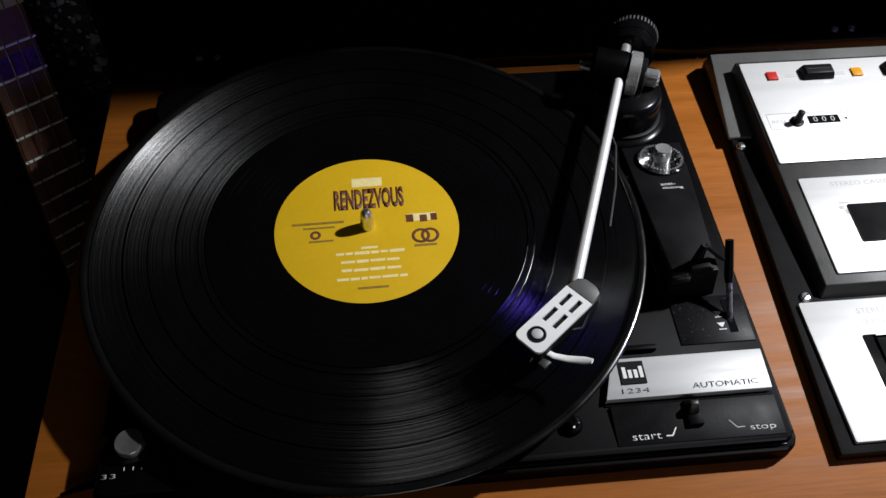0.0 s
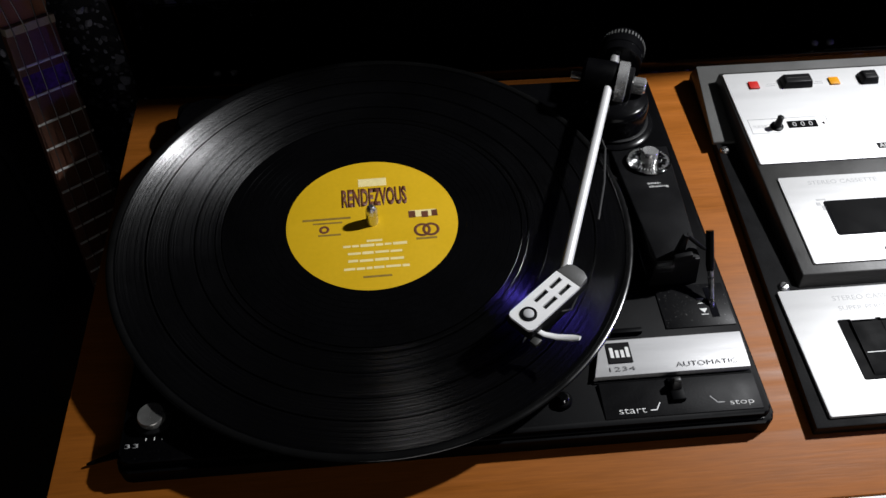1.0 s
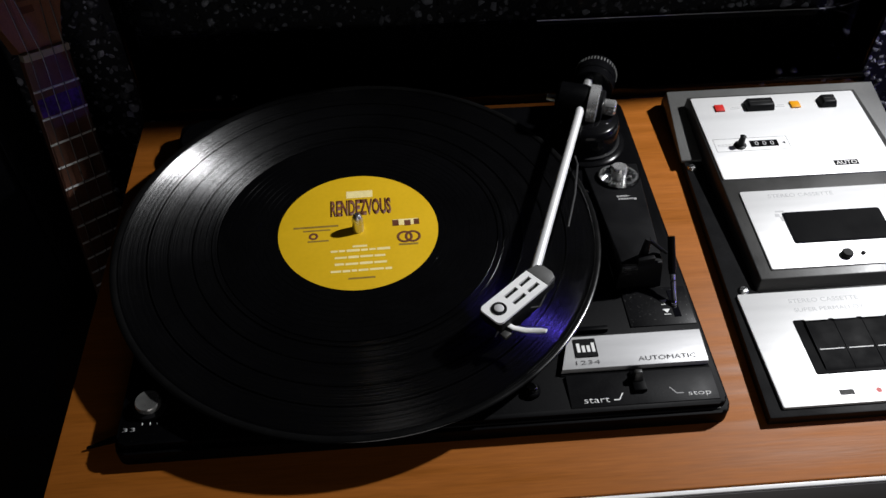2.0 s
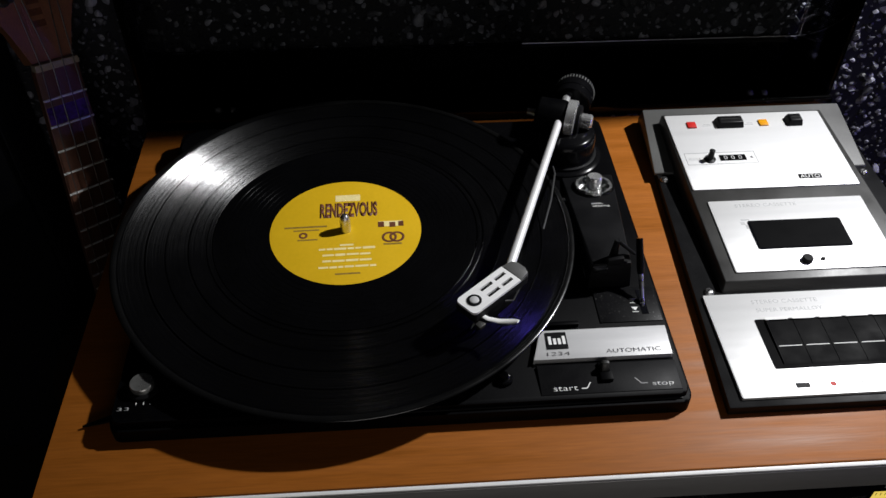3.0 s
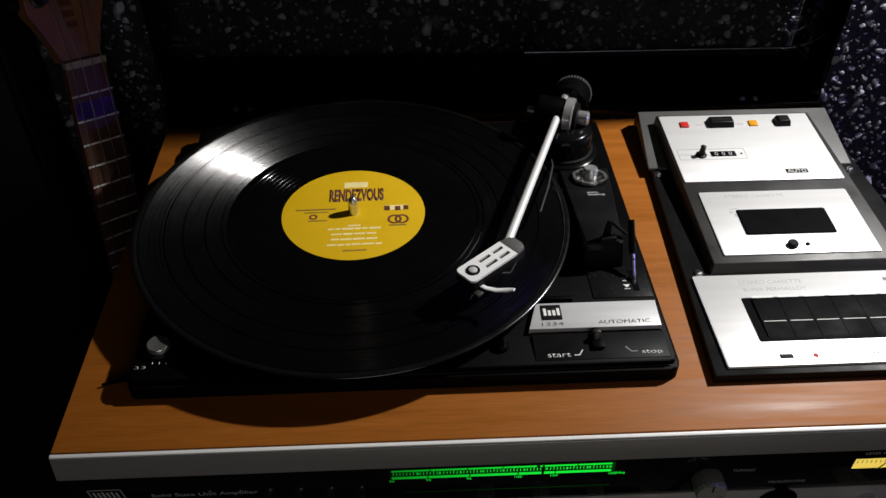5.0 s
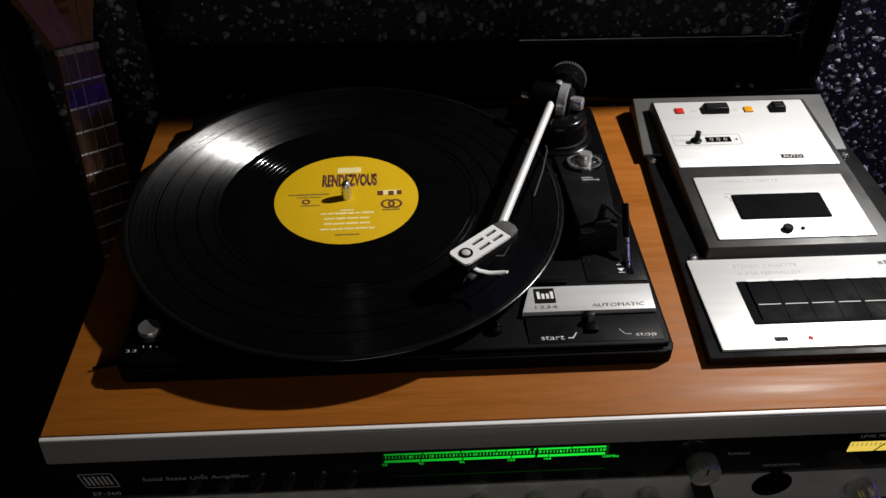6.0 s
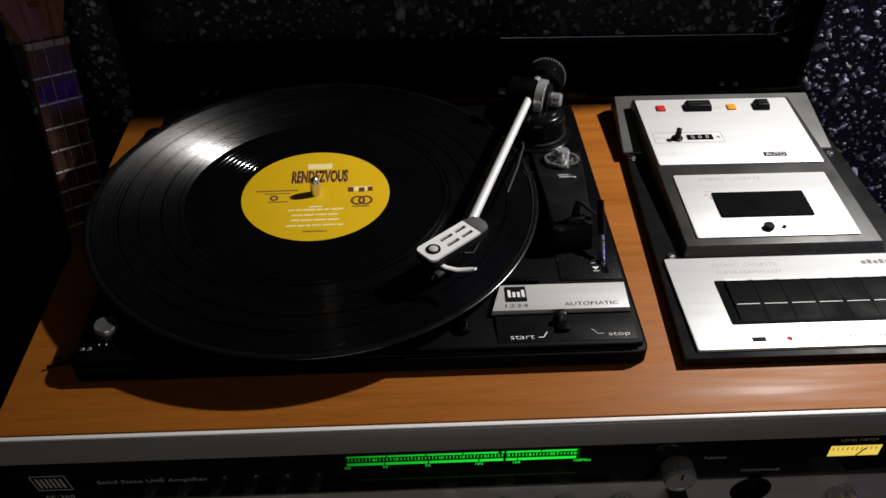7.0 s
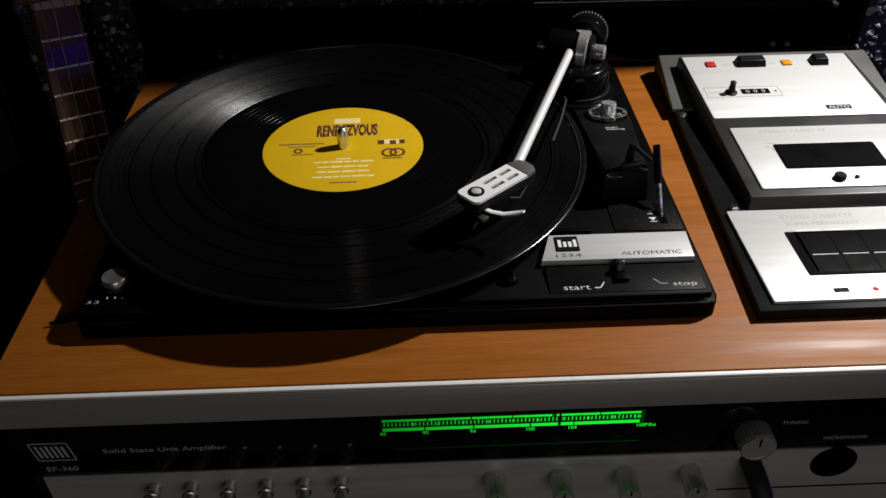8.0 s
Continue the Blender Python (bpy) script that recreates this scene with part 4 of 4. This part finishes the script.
# ---- record ----
def make_record():
    t = thing("vinyl_record", (0, 0, 0.1949), "black long-playing vinyl record with a bright yellow paper label", "record")
    z = DISC - 0.0004
    prof = [(0.0036, 0.1949), (0.1475, 0.1949), (0.1500, 0.1953), (0.1508, 0.1958), (0.1500, 0.1963), (0.1472, z)]
    edges = [0.1462, 0.1290, 0.1165, 0.1020, 0.0905]
    body = part("disc", lathe(bmesh.new(), prof + [(0.1466, z - 0.0002), (0.0870, z - 0.0002), (0.0860, z), (0.0504, z), (0.0036, z)], 256), SMOOTH, t, "glossy black vinyl disc")
    for k, (r1, r0) in enumerate(zip(edges, edges[1:] + [0.0868])):
        part("groove_band", lathe(bmesh.new(), [(r0 + 0.0006, z - 0.00015), (r0 + 0.0008, z + 0.00006), (r1 - 0.0002, z + 0.00006), (r1, z - 0.00015)], 256), GROOVE, body, "finely grooved track")
    part("rim_bead", lathe(bmesh.new(), [(0.1468, 0.19500), (0.1490, 0.19492), (0.1503, 0.19510), (0.1510, 0.19560), (0.1508, 0.19600), (0.1502, 0.19635), (0.1492, 0.19655), (0.1480, 0.19650), (0.1470, 0.19600)], 256, hollow=True), RIM, body, "rounded glossy rim")
    ring = bmesh.new()
    for k in range(8):
        r = 0.0550 + 0.0037 * k
        lathe_ring(ring, r, z, 0.00020, 0.00013, 256)
    part("run_out_groove", ring, SMOOTH, body)
    label = part("paper_label", lathe(bmesh.new(), [(0.0500, z - 0.0001), (0.0500, z + 0.00018), (0.0497, z + 0.00022), (0.0037, z + 0.00022)], 128), SHEET, t, "bright yellow paper label")
    top = z + 0.00022
    on = lambda x, y, a=0.0: Matrix.Translation((0, 0, top)) @ Matrix.Rotation(radians(2), 4, "Z") @ Matrix.Translation((x, y, 0)) @ Matrix.Rotation(radians(a), 4, "Z")
    letters("RENDEZVOUS", 0.0390, 0.0150, on(0.0020, 0.0200), BROWN, label, label="tall brown title lettering", bold=0.05)
    bars([(-0.0085, 0.0085, -0.0032, 0.0032)], on(0.0015, 0.0322), CREAM, label)
    rng = random.Random(4)
    lines = [(-0.0050, 0.0040, 0.0118, 0.0134)]
    for k in range(1, 5):
        half, y = (0.0185 if k in (1, 4) else 0.0160), 0.0148 - 0.0055 * k
        x = -half
        while x < half - 0.002:
            end = min(half, x + rng.uniform(0.003, 0.0085))
            lines.append((x, end, y - rng.uniform(0.0007, 0.0011), y + rng.uniform(0.0007, 0.0011)))
            x = end + 0.0008
    bars(lines, on(0.0010, -0.0270), CREAM, label)
    bars([(-0.0080, 0.0080, -0.0007, 0.0007)], on(0.0010, -0.0405), OLIVE, label)
    bars([(-0.0140, 0.0140, 0.0018, 0.0034), (-0.0080, 0.0090, -0.0012, 0.0000), (-0.0050, 0.0080, -0.0105, -0.0092)], on(-0.0265, 0.0020), OLIVE, label)
    mark = bmesh.new()
    lathe_ring(mark, 0.0022, 0.0, 0.0009, 0.0001, 24, on(-0.0280, -0.0035))
    part("round_mark", mark, BROWN, label, smooth=0)
    bars([(-0.0080, 0.0080, -0.0026, 0.0026)], on(0.0300, 0.0040), CREAM, label)
    bars([(-0.0085, -0.0045, -0.0030, 0.0022), (-0.0010, 0.0030, -0.0034, 0.0014), (0.0050, 0.0085, -0.0028, 0.0020)], on(0.0300, 0.0040) @ Matrix.Translation((0, 0, 0.00005)), BROWN, label)
    em = bmesh.new()
    lathe_ring(em, 0.0042, 0.0, 0.0010, 0.0001, 24, on(0.0285, -0.0090))
    lathe_ring(em, 0.0042, 0.0, 0.0010, 0.0001, 24, on(0.0335, -0.0090))
    part("round_mark", em, BROWN, label, smooth=0)
    bars([(-0.0060, 0.0060, -0.0008, 0.0008)], on(0.0305, -0.0155), OLIVE, label)
    return t


def lathe_ring(bm, r, z, half, rise, segments, m=None):
    """A low ring-shaped ridge of the given half width and rise."""
    m = m or Matrix()
    rows = [[bm.verts.new(m @ Vector((q * math.cos(a), q * math.sin(a), h))) for a in (2 * math.pi * k / segments for k in range(segments))]
            for q, h in ((r - half, z - 0.00002), (r - half * 0.25, z + rise), (r + half * 0.25, z + rise), (r + half, z - 0.00002))]
    for a, b in zip(rows, rows[1:]):
        for k in range(segments):
            bm.faces.new((a[k], a[(k + 1) % segments], b[(k + 1) % segments], b[k]))
    for a, b in ((rows[3], rows[0]),):
        for k in range(segments):
            bm.faces.new((a[k], a[(k + 1) % segments], b[(k + 1) % segments], b[k]))


make_record()


# ---- cassette deck ----
def make_cassette_deck():
    t = thing("cassette_deck", (0.31, 0.0, TOP), "black cassette deck with three brushed aluminium panels on the stereo", "cassette deck", turn=1.0)
    part("base_frame", prism(bmesh.new(), [(0.2196, -0.1375), (0.3980, -0.1375), (0.3960, 0.1480), (0.2345, 0.1480)], TOP + 0.0003, 0.1765, 0.0010), MATT, t, "black base frame")
    part("rear_ramp", hull(bmesh.new(), [(0.2280, 0.0722, 0.1760), (0.3915, 0.0722, 0.1760), (0.3960, 0.1475, 0.1760), (0.2340, 0.1475, 0.1760),
                                         (0.2283, 0.0727, 0.1785), (0.3910, 0.0727, 0.1785), (0.3950, 0.1425, 0.1865), (0.2345, 0.1425, 0.1865)], 0.0007), GREY, t, "grey painted sloping rear cover")
    part("raised_block", hull(bmesh.new(), [(0.2420, -0.0500, 0.1760), (0.3780, -0.0500, 0.1760), (0.3740, 0.1270, 0.1760), (0.2430, 0.1270, 0.1760),
                                            (0.2440, -0.0455, 0.1835), (0.3760, -0.0455, 0.1835), (0.3720, 0.1262, 0.1925), (0.2445, 0.1262, 0.1925)], 0.0008), DARK, t, "dark raised housing")
    lift = lambda y: 0.1835 + (y + 0.0455) * (0.0090 / 0.1717)
    pitch = Matrix.Rotation(math.atan2(0.0090, 0.1717), 4, "X")
    on = lambda x, y, h=0.0: Matrix.Translation((x, y, lift(y) + h)) @ pitch

    def panel(x0, x1, y0, y1, thick, label):
        m = on((x0 + x1) / 2, (y0 + y1) / 2, 0)
        w, d = (x1 - x0) / 2, (y1 - y0) / 2
        return part("panel", prism(bmesh.new(), rounded(-w, w, -d, d, 0.0012, 3), -0.0005, thick, 0.0003, m), ALU, t, label)

    p1 = panel(0.2459, 0.3685, 0.0393, 0.1236, 0.0011, "brushed aluminium control panel with counter")
    h = 0.0011
    for x, mat, lab in ((0.2640, RED, "red indicator button"), (0.3205, AMBER, "amber indicator button")):
        part("indicator", box(bmesh.new(), -0.0034, 0.0034, -0.0034, 0.0034, 0, 0.0012, 0.0003, m=on(x, 0.1105, h)), mat, p1, lab)
    for x, w in ((0.2935, 0.0105), (0.3445, 0.0060)):
        s = part("switch", hull(bmesh.new(), [on(x, 0.1110, h) @ Vector(c) for c in ((-w, -0.0055, 0), (w, -0.0055, 0), (w, 0.0055, 0), (-w, 0.0055, 0),
                                                                              (-w + 0.0015, -0.0040, 0.0050), (w - 0.001, -0.0040, 0.0050), (w - 0.001, 0.0040, 0.0050), (-w + 0.0015, 0.0040, 0.0050))], 0.0007), MATT, p1, "black plastic switch")
        part("switch_line", box(bmesh.new(), -w + 0.003, w - 0.003, -0.0003, 0.0003, 0.005, 0.0052, m=on(x, 0.1110, h)), DARK, s)
    bars([(-0.0035, 0.0035, -0.0012, -0.0005), (-0.0020, 0.0040, 0.0006, 0.0012)], on(0.2755, 0.1105, h), PALE, p1)
    bars([(-0.0040, 0.0030, -0.0012, -0.0005), (-0.0020, 0.0030, 0.0006, 0.0012)], on(0.3095, 0.1105, h), PALE, p1)
    f = on(0.2760, 0.0720, h)
    bars([(-0.0265, 0.0265, 0.0062, 0.0065), (-0.0265, 0.0265, -0.0065, -0.0062), (-0.0265, -0.0262, -0.0065, 0.0065), (0.0262, 0.0265, -0.0065, 0.0065)], f, INK, p1)
    letters("RESET", 0.0125, 0.0024, on(0.2580, 0.0720, h), PALE, p1)
    rk = part("reset_lever", lathe(bmesh.new(), [(0.0042, 0), (0.0042, 0.0008), (0.0026, 0.0014), (0.0019, 0.0075), (0.0022, 0.0085), (0.0012, 0.0092)], 24, on(0.2672, 0.0710, h)), MATT, p1, "small black reset lever")
    ct = part("tape_counter", box(bmesh.new(), -0.0098, 0.0098, -0.0030, 0.0030, -0.0003, 0.0004, m=on(0.2848, 0.0720, h)), BLACK, p1, "three-digit tape counter")
    for k, d in enumerate("000"):
        letters(d, 0.0026, 0.0040, on(0.2793 + 0.0055 * k, 0.0720, h + 0.0004), PALE, ct, "digit")
    tri = bmesh.new()
    prism(tri, [(-0.0014, 0), (0.0008, -0.0013), (0.0008, 0.0013)], 0, 0.0001, m=on(0.2990, 0.0720, h))
    part("pointer_mark", tri, MATT, p1, smooth=0)
    bd = part("badge", box(bmesh.new(), -0.0085, 0.0085, -0.0024, 0.0024, 0, 0.0002, m=on(0.3350, 0.0490, h)), MATT, p1, "black AUTO badge")
    letters("AUTO", 0.0145, 0.0034, on(0.3350, 0.0490, h + 0.0002), WHITE, bd)
    p2 = panel(0.2528, 0.3634, -0.0392, 0.0270, 0.0011, "brushed aluminium cassette door")
    win = part("cassette_window", prism(bmesh.new(), rounded(-0.0325, 0.0325, -0.0132, 0.0132, 0.0016, 3), -0.0002, 0.0004, 0.0, on(0.3068, -0.0070, h)), GLASS, p2, "dark cassette window")
    part("cassette_pane", prism(bmesh.new(), rounded(-0.0312, 0.0312, -0.0120, 0.0120, 0.001, 3), 0.0004, 0.0006, 0.0, on(0.3068, -0.0070, h)), NIGHT, win)
    letters("STEREO CASSETTE", 0.0440, 0.0030, on(0.2925, 0.0215, h), PALE, p2)
    bars([(-0.0030, 0.0030, 0.0030, 0.0042), (-0.0040, -0.0010, -0.0010, 0.0016), (-0.0012, 0.0012, -0.0050, -0.0010)], on(0.2735, 0.0040, h), PALE, p2)
    sw = part("rotary_switch", lathe(bmesh.new(), [(0.0036, 0), (0.0036, 0.0025), (0.0030, 0.0032), (0.0008, 0.0032)], 32, on(0.3030, -0.0315, h)), MATT, p2, "small black rotary switch")
    part("lamp_lens", lathe(bmesh.new(), [(0.0014, 0), (0.0014, 0.0010), (0.0008, 0.0014)], 20, on(0.3140, -0.0310, h)), MATT, p2)
    bars([(-0.0090, 0.0140, 0.0052, 0.0054), (-0.0090, 0.0040, -0.0054, -0.0052), (-0.0090, -0.0088, -0.0054, 0.0052)], on(0.3040, -0.0315, h), PALE, p2)
    p3 = part("panel", prism(bmesh.new(), rounded(0.2281, 0.3930, -0.1326, -0.0521, 0.0012, 3), 0.1764, 0.1783, 0.0003), ALU, t, "brushed aluminium key panel")
    z = 0.1783
    at = lambda x, y: Matrix.Translation((x, y, z))
    letters("STEREO CASSETTE", 0.0430, 0.0032, at(0.2790, -0.0597), PALE, p3)
    letters("SUPER PERMALLOY", 0.0430, 0.0030, at(0.2800, -0.0667), PALE, p3)
    bars([(0.0 + 0.004 * k, 0.003 + 0.004 * k, -0.002, 0.002 if k % 2 else 0.001) for k in range(5)], at(0.3560, -0.0600), INK, p3)
    well = part("key_well", prism(bmesh.new(), rounded(0.2545, 0.3810, -0.1130, -0.0745, 0.001, 2), 0.1782, 0.1786, 0.0), NIGHT, p3, "black key recess")
    for k in range(7):
        x = 0.2605 + 0.0172 * k
        key = part("key", hull(bmesh.new(), [(x + 0.0001, -0.1110, 0.1786), (x + 0.0171, -0.1110, 0.1786), (x + 0.0171, -0.0765, 0.1786), (x + 0.0001, -0.0765, 0.1786),
                                             (x + 0.0002, -0.1085, 0.1794), (x + 0.0170, -0.1085, 0.1794), (x + 0.0170, -0.0775, 0.1800), (x + 0.0002, -0.0775, 0.1800)]), NIGHT, p3, "black piano-style tape key")
        part("key_line", box(bmesh.new(), x + 0.0014, x + 0.0158, -0.0974, -0.0969, 0.1796, 0.1799), WHITE, key)
    bars([(0.2585 + 0.0172 * k + 0.0024, 0.2585 + 0.0172 * (k + 1) - 0.0006, -0.0762, -0.0743) for k in range(7)], Matrix.Translation((0, 0, 0.1799)), WHITE, p3, "key_edge")
    letters("EJECT", 0.0115, 0.0028, at(0.2655, -0.1185), PALE, p3)
    letters("REC", 0.0070, 0.0028, at(0.2830, -0.1185), PALE, p3)
    bars([(-0.0042, 0.0042, -0.0018, 0.0018)], at(0.2665, -0.1255), MATT, p3)
    part("record_mark", lathe(bmesh.new(), [(0.0018, 0), (0.0018, 0.0001)], 20, at(0.2848, -0.1255)), RED, p3)
    for x, s in ((0.3030, -1), (0.3210, 1), (0.3390, 1)):
        for d in (0, 0.0026):
            part("arrow_mark", prism(bmesh.new(), [(d, -0.0011), (d + 0.0020 * s, 0), (d, 0.0011)][::s], 0, 0.0001, m=at(x, -0.1250)), INK, p3, smooth=0)
    bars([(-0.0024, 0.0024, -0.0016, 0.0016)], at(0.3570, -0.1250), INK, p3)
    for x, y in ((0.2345, 0.0660), (0.2340, -0.0480), (0.3870, 0.0660), (0.3880, -0.0480)):
        s = part("screw", lathe(bmesh.new(), [(0.0032, 0.1765), (0.0032, 0.1772), (0.0022, 0.1784), (0.0008, 0.1786)], 24, flat(x, y, 0)), SATIN, t)
        part("slot", box(bmesh.new(), -0.0022, 0.0022, -0.0004, 0.0004, 0.1780, 0.1788, m=flat(x, y, 0, 35)), MATT, s)
    return t


make_cassette_deck()


# ---- ukulele beside the unit ----
def make_ukulele():
    axis = Vector((0.050, -0.262, -0.963)).normalized()           # down the neck
    across = Vector((0.68, 0.715, -0.16))
    across = (across - axis * across.dot(axis)).normalized()      # from the bass to the treble side
    out = across.cross(axis).normalized()
    if out.y > 0:
        out = -out
    nut = Vector((-0.2247, 0.1640, 0.2240))
    m = Matrix((across, -axis, out)).transposed().to_4x4()         # x across, y up the neck, z out of the fingerboard
    m = Matrix.Translation(nut) @ m
    S = 0.405
    t = thing("ukulele", (-0.22, 0.12, FLOOR), "small ukulele with a mahogany headstock and rosewood fingerboard, its body darkened", "ukulele")
    at = lambda c: m @ Vector(c)
    part("neck", hull(bmesh.new(), [at(c) for c in ((-0.015, -0.25, -0.020), (0.015, -0.25, -0.020), (0.013, 0.0, -0.018), (-0.013, 0.0, -0.018),
                                                    (-0.0215, -0.25, -0.0052), (0.0215, -0.25, -0.0052), (0.0175, 0.0, -0.0052), (-0.0175, 0.0, -0.0052))], 0.003), MAHOG, t)
    fb = part("fingerboard", hull(bmesh.new(), [at(c) for c in ((-0.0225, -0.29, -0.005), (0.0225, -0.29, -0.005), (0.0175, 0.0, -0.005), (-0.0175, 0.0, -0.005),
                                                                (-0.0225, -0.29, 0.0), (0.0225, -0.29, 0.0), (0.0175, 0.0, 0.0), (-0.0175, 0.0, 0.0))], 0.0005), ROSE, t, "rosewood fingerboard with metal frets")
    for k in range(1, 16):
        y = -S * (1 - 2 ** (-k / 12))
        w = 0.0175 - y * 0.0172
        part("fret", tube(bmesh.new(), [at((-w, y, 0.0004)), at((w, y, 0.0004))], 0.0009, 8), FACE, fb)
    y1, y2 = -S * (1 - 2 ** (-1 / 12)) - 0.006, -S * (1 - 2 ** (-2 / 12)) + 0.0015
    # violet colour over the fingerboard between the first two frets
    part("patch", box(bmesh.new(), -0.0172, 0.0168, y2, y1, 0.0, 0.0002, m=m), VIOLET, fb, "violet patch")
    part("nut", box(bmesh.new(), -0.0176, 0.0176, 0.0, 0.0055, -0.005, 0.0028, 0.0005, m=m), BONE, t, "pale bone nut")
    head = [(-0.0170, 0.0056), (0.0170, 0.0056), (0.0235, 0.030), (0.0330, 0.046), (0.0300, 0.070), (0.0340, 0.100), (0.0310, 0.135), (0.0, 0.145), (-0.0310, 0.135), (-0.0340, 0.100), (-0.0300, 0.070), (-0.0330, 0.046), (-0.0235, 0.030)]
    tip = m @ Matrix.Rotation(radians(-9), 4, "X")
    hd = part("headstock", prism(bmesh.new(), head, -0.016, -0.003, 0.001, tip), MAHOG, t, "mahogany headstock")
    plate = part("maker_sticker", box(bmesh.new(), -0.0085, 0.0085, 0.026, 0.100, -0.003, -0.0027, m=tip), MAHOG, hd, "pale sticker with red bars")
    bars([(-0.0050, 0.0050, 0.031 + 0.0085 * k, 0.0360 + 0.0085 * k) for k in range(7)], tip @ Matrix.Translation((0, 0, -0.0027)), BROWN, hd, "maker_bar")
    for sx in (-1, 1):
        for y in (0.055, 0.105):
            pg = part("tuning_peg", lathe(bmesh.new(), [(0.0055, -0.003), (0.0055, -0.001), (0.0032, 0.0), (0.0032, 0.012), (0.0026, 0.013)], 20, tip @ Matrix.Translation((0.021 * sx, y, 0))), DARK, hd)
            part("peg_button", lathe(bmesh.new(), [(0.004, 0.0), (0.007, 0.003), (0.006, 0.011), (0.003, 0.012)], 16, tip @ Matrix.Translation((0.034 * sx, y, -0.010)) @ Matrix.Rotation(radians(90 * sx), 4, "Y")), MATT, pg)
    for k in range(4):
        x = -0.0132 + 0.0088 * k
        part("string", tube(bmesh.new(), [tip @ Vector((0.016 * (1 if k > 1 else -1), 0.055 + (0.05 if k in (1, 2) else 0), 0.005)), at((x, 0.003, 0.0034)), at((x * 1.5, -S, 0.008))], 0.00045, 6), NYLON, t)
    # body below, mostly out of sight
    out_line = []
    for k in range(48):
        a = 2 * math.pi * k / 48
        y = math.cos(a)
        w = 0.088 + 0.022 * (-y) - 0.030 * math.exp(-((y - 0.12) / 0.30) ** 2)
        out_line.append((w * math.sin(a) * (abs(math.sin(a)) ** -0.25 if abs(math.sin(a)) > 0.05 else 1), -0.385 + 0.145 * y))
    body = part("body", prism(bmesh.new(), out_line, -0.060, -0.006, 0.002, m), DARKENED, t, "unseen body, given a near-black colour")
    part("bridge", box(bmesh.new(), -0.035, 0.035, -S - 0.010, -S + 0.010, -0.006, 0.002, 0.001, m=m), ROSE, body)
    part("sound_hole", lathe(bmesh.new(), [(0.030, -0.0062), (0.030, -0.0056)], 40, m @ Matrix.Translation((0, -0.335, 0))), GLASS, body)


make_ukulele()


# black box added to fill in an unidentified dark shape left of the ukulele
def make_loudspeaker():
    t = thing("loudspeaker", (-0.45, 0.21, FLOOR), "tall black box added for an unidentified dark shape beside the ukulele", "loudspeaker")
    part("black_block", one_box(-0.62, -0.296, 0.190, 0.247, FLOOR, 0.62, 0.006), BAG, t)
    part("front_sheet", one_box(-0.612, -0.302, 0.183, 0.1898, FLOOR + 0.02, 0.61, 0.003), BAG, t)


make_loudspeaker()


# ---- pebbles of the wall ----
def make_pebbles():
    rng = np.random.RandomState(7)
    bm = bmesh.new()
    bmesh.ops.create_icosphere(bm, subdivisions=2, radius=1)
    bm.verts.ensure_lookup_table()
    unit = np.array([v.co[:] for v in bm.verts])
    tris = np.array([[v.index for v in f.verts] for f in bm.faces])
    bm.free()
    shapes = []
    for k in range(10):
        q = unit.copy()
        for _ in range(6):                                  # knock flats off, as on broken gravel
            n = rng.normal(size=3)
            n /= np.linalg.norm(n)
            d = q @ n
            cut = rng.uniform(0.38, 0.75)
            q -= np.outer(np.maximum(d - cut, 0), n)
        shapes.append(q * np.array([1.15, 0.7, rng.uniform(0.65, 1.1)]))
    cell = 0.0068
    verts, faces, base, near = [], [], 0, []
    for i, x in enumerate(np.arange(-0.44, 0.80, cell)):
        for z in np.arange(-0.13, 0.46, cell):
            r = 0.0015 + 0.0034 * rng.rand() ** 1.9 + (0.0036 if rng.rand() < 0.03 else 0)
            px, pz = x + rng.uniform(-0.5, 0.5) * cell, z + rng.uniform(-0.5, 0.5) * cell
            turn, k = rng.uniform(0, 2 * math.pi), rng.randint(10)
            if 0.420 < px < 0.560 and 0.075 < pz < 0.235 and len(near) < 290:
                near.append((px, pz, r, turn, k))
                continue
            c, s = math.cos(turn), math.sin(turn)
            q = shapes[k] * r
            q = np.stack([q[:, 0] * c - q[:, 2] * s + px, q[:, 1] + WALL - 0.0004 + rng.uniform(-0.0012, 0.0012), q[:, 0] * s + q[:, 2] * c + pz], 1)
            verts.append(q)
            faces.append(tris + base)
            base += len(q)
    data = bpy.data.meshes.new("pebbles")
    data.from_pydata(np.concatenate(verts).tolist(), [], np.concatenate(faces).tolist())
    data.materials.append(STONE)
    data.set_sharp_from_angle(angle=radians(180))
    ob = new("pebbles", data)
    ob.parent = wall_north
    tagged(ob, "small grey pebbles set in the cement", kind="stuff")
    shared = []
    for k, q in enumerate(shapes):
        d = bpy.data.meshes.new("stone")
        d.from_pydata(q.tolist(), [], tris.tolist())
        d.materials.append(STONE)
        shared.append(d)
    for px, pz, r, turn, k in near:
        s = new("stone", shared[k])
        s.parent = wall_north
        s.matrix_basis = Matrix.Translation((px, WALL - 0.0004, pz)) @ Matrix.Rotation(-turn, 4, "Y") @ Matrix.Diagonal((r, r, r, 1))


make_pebbles()
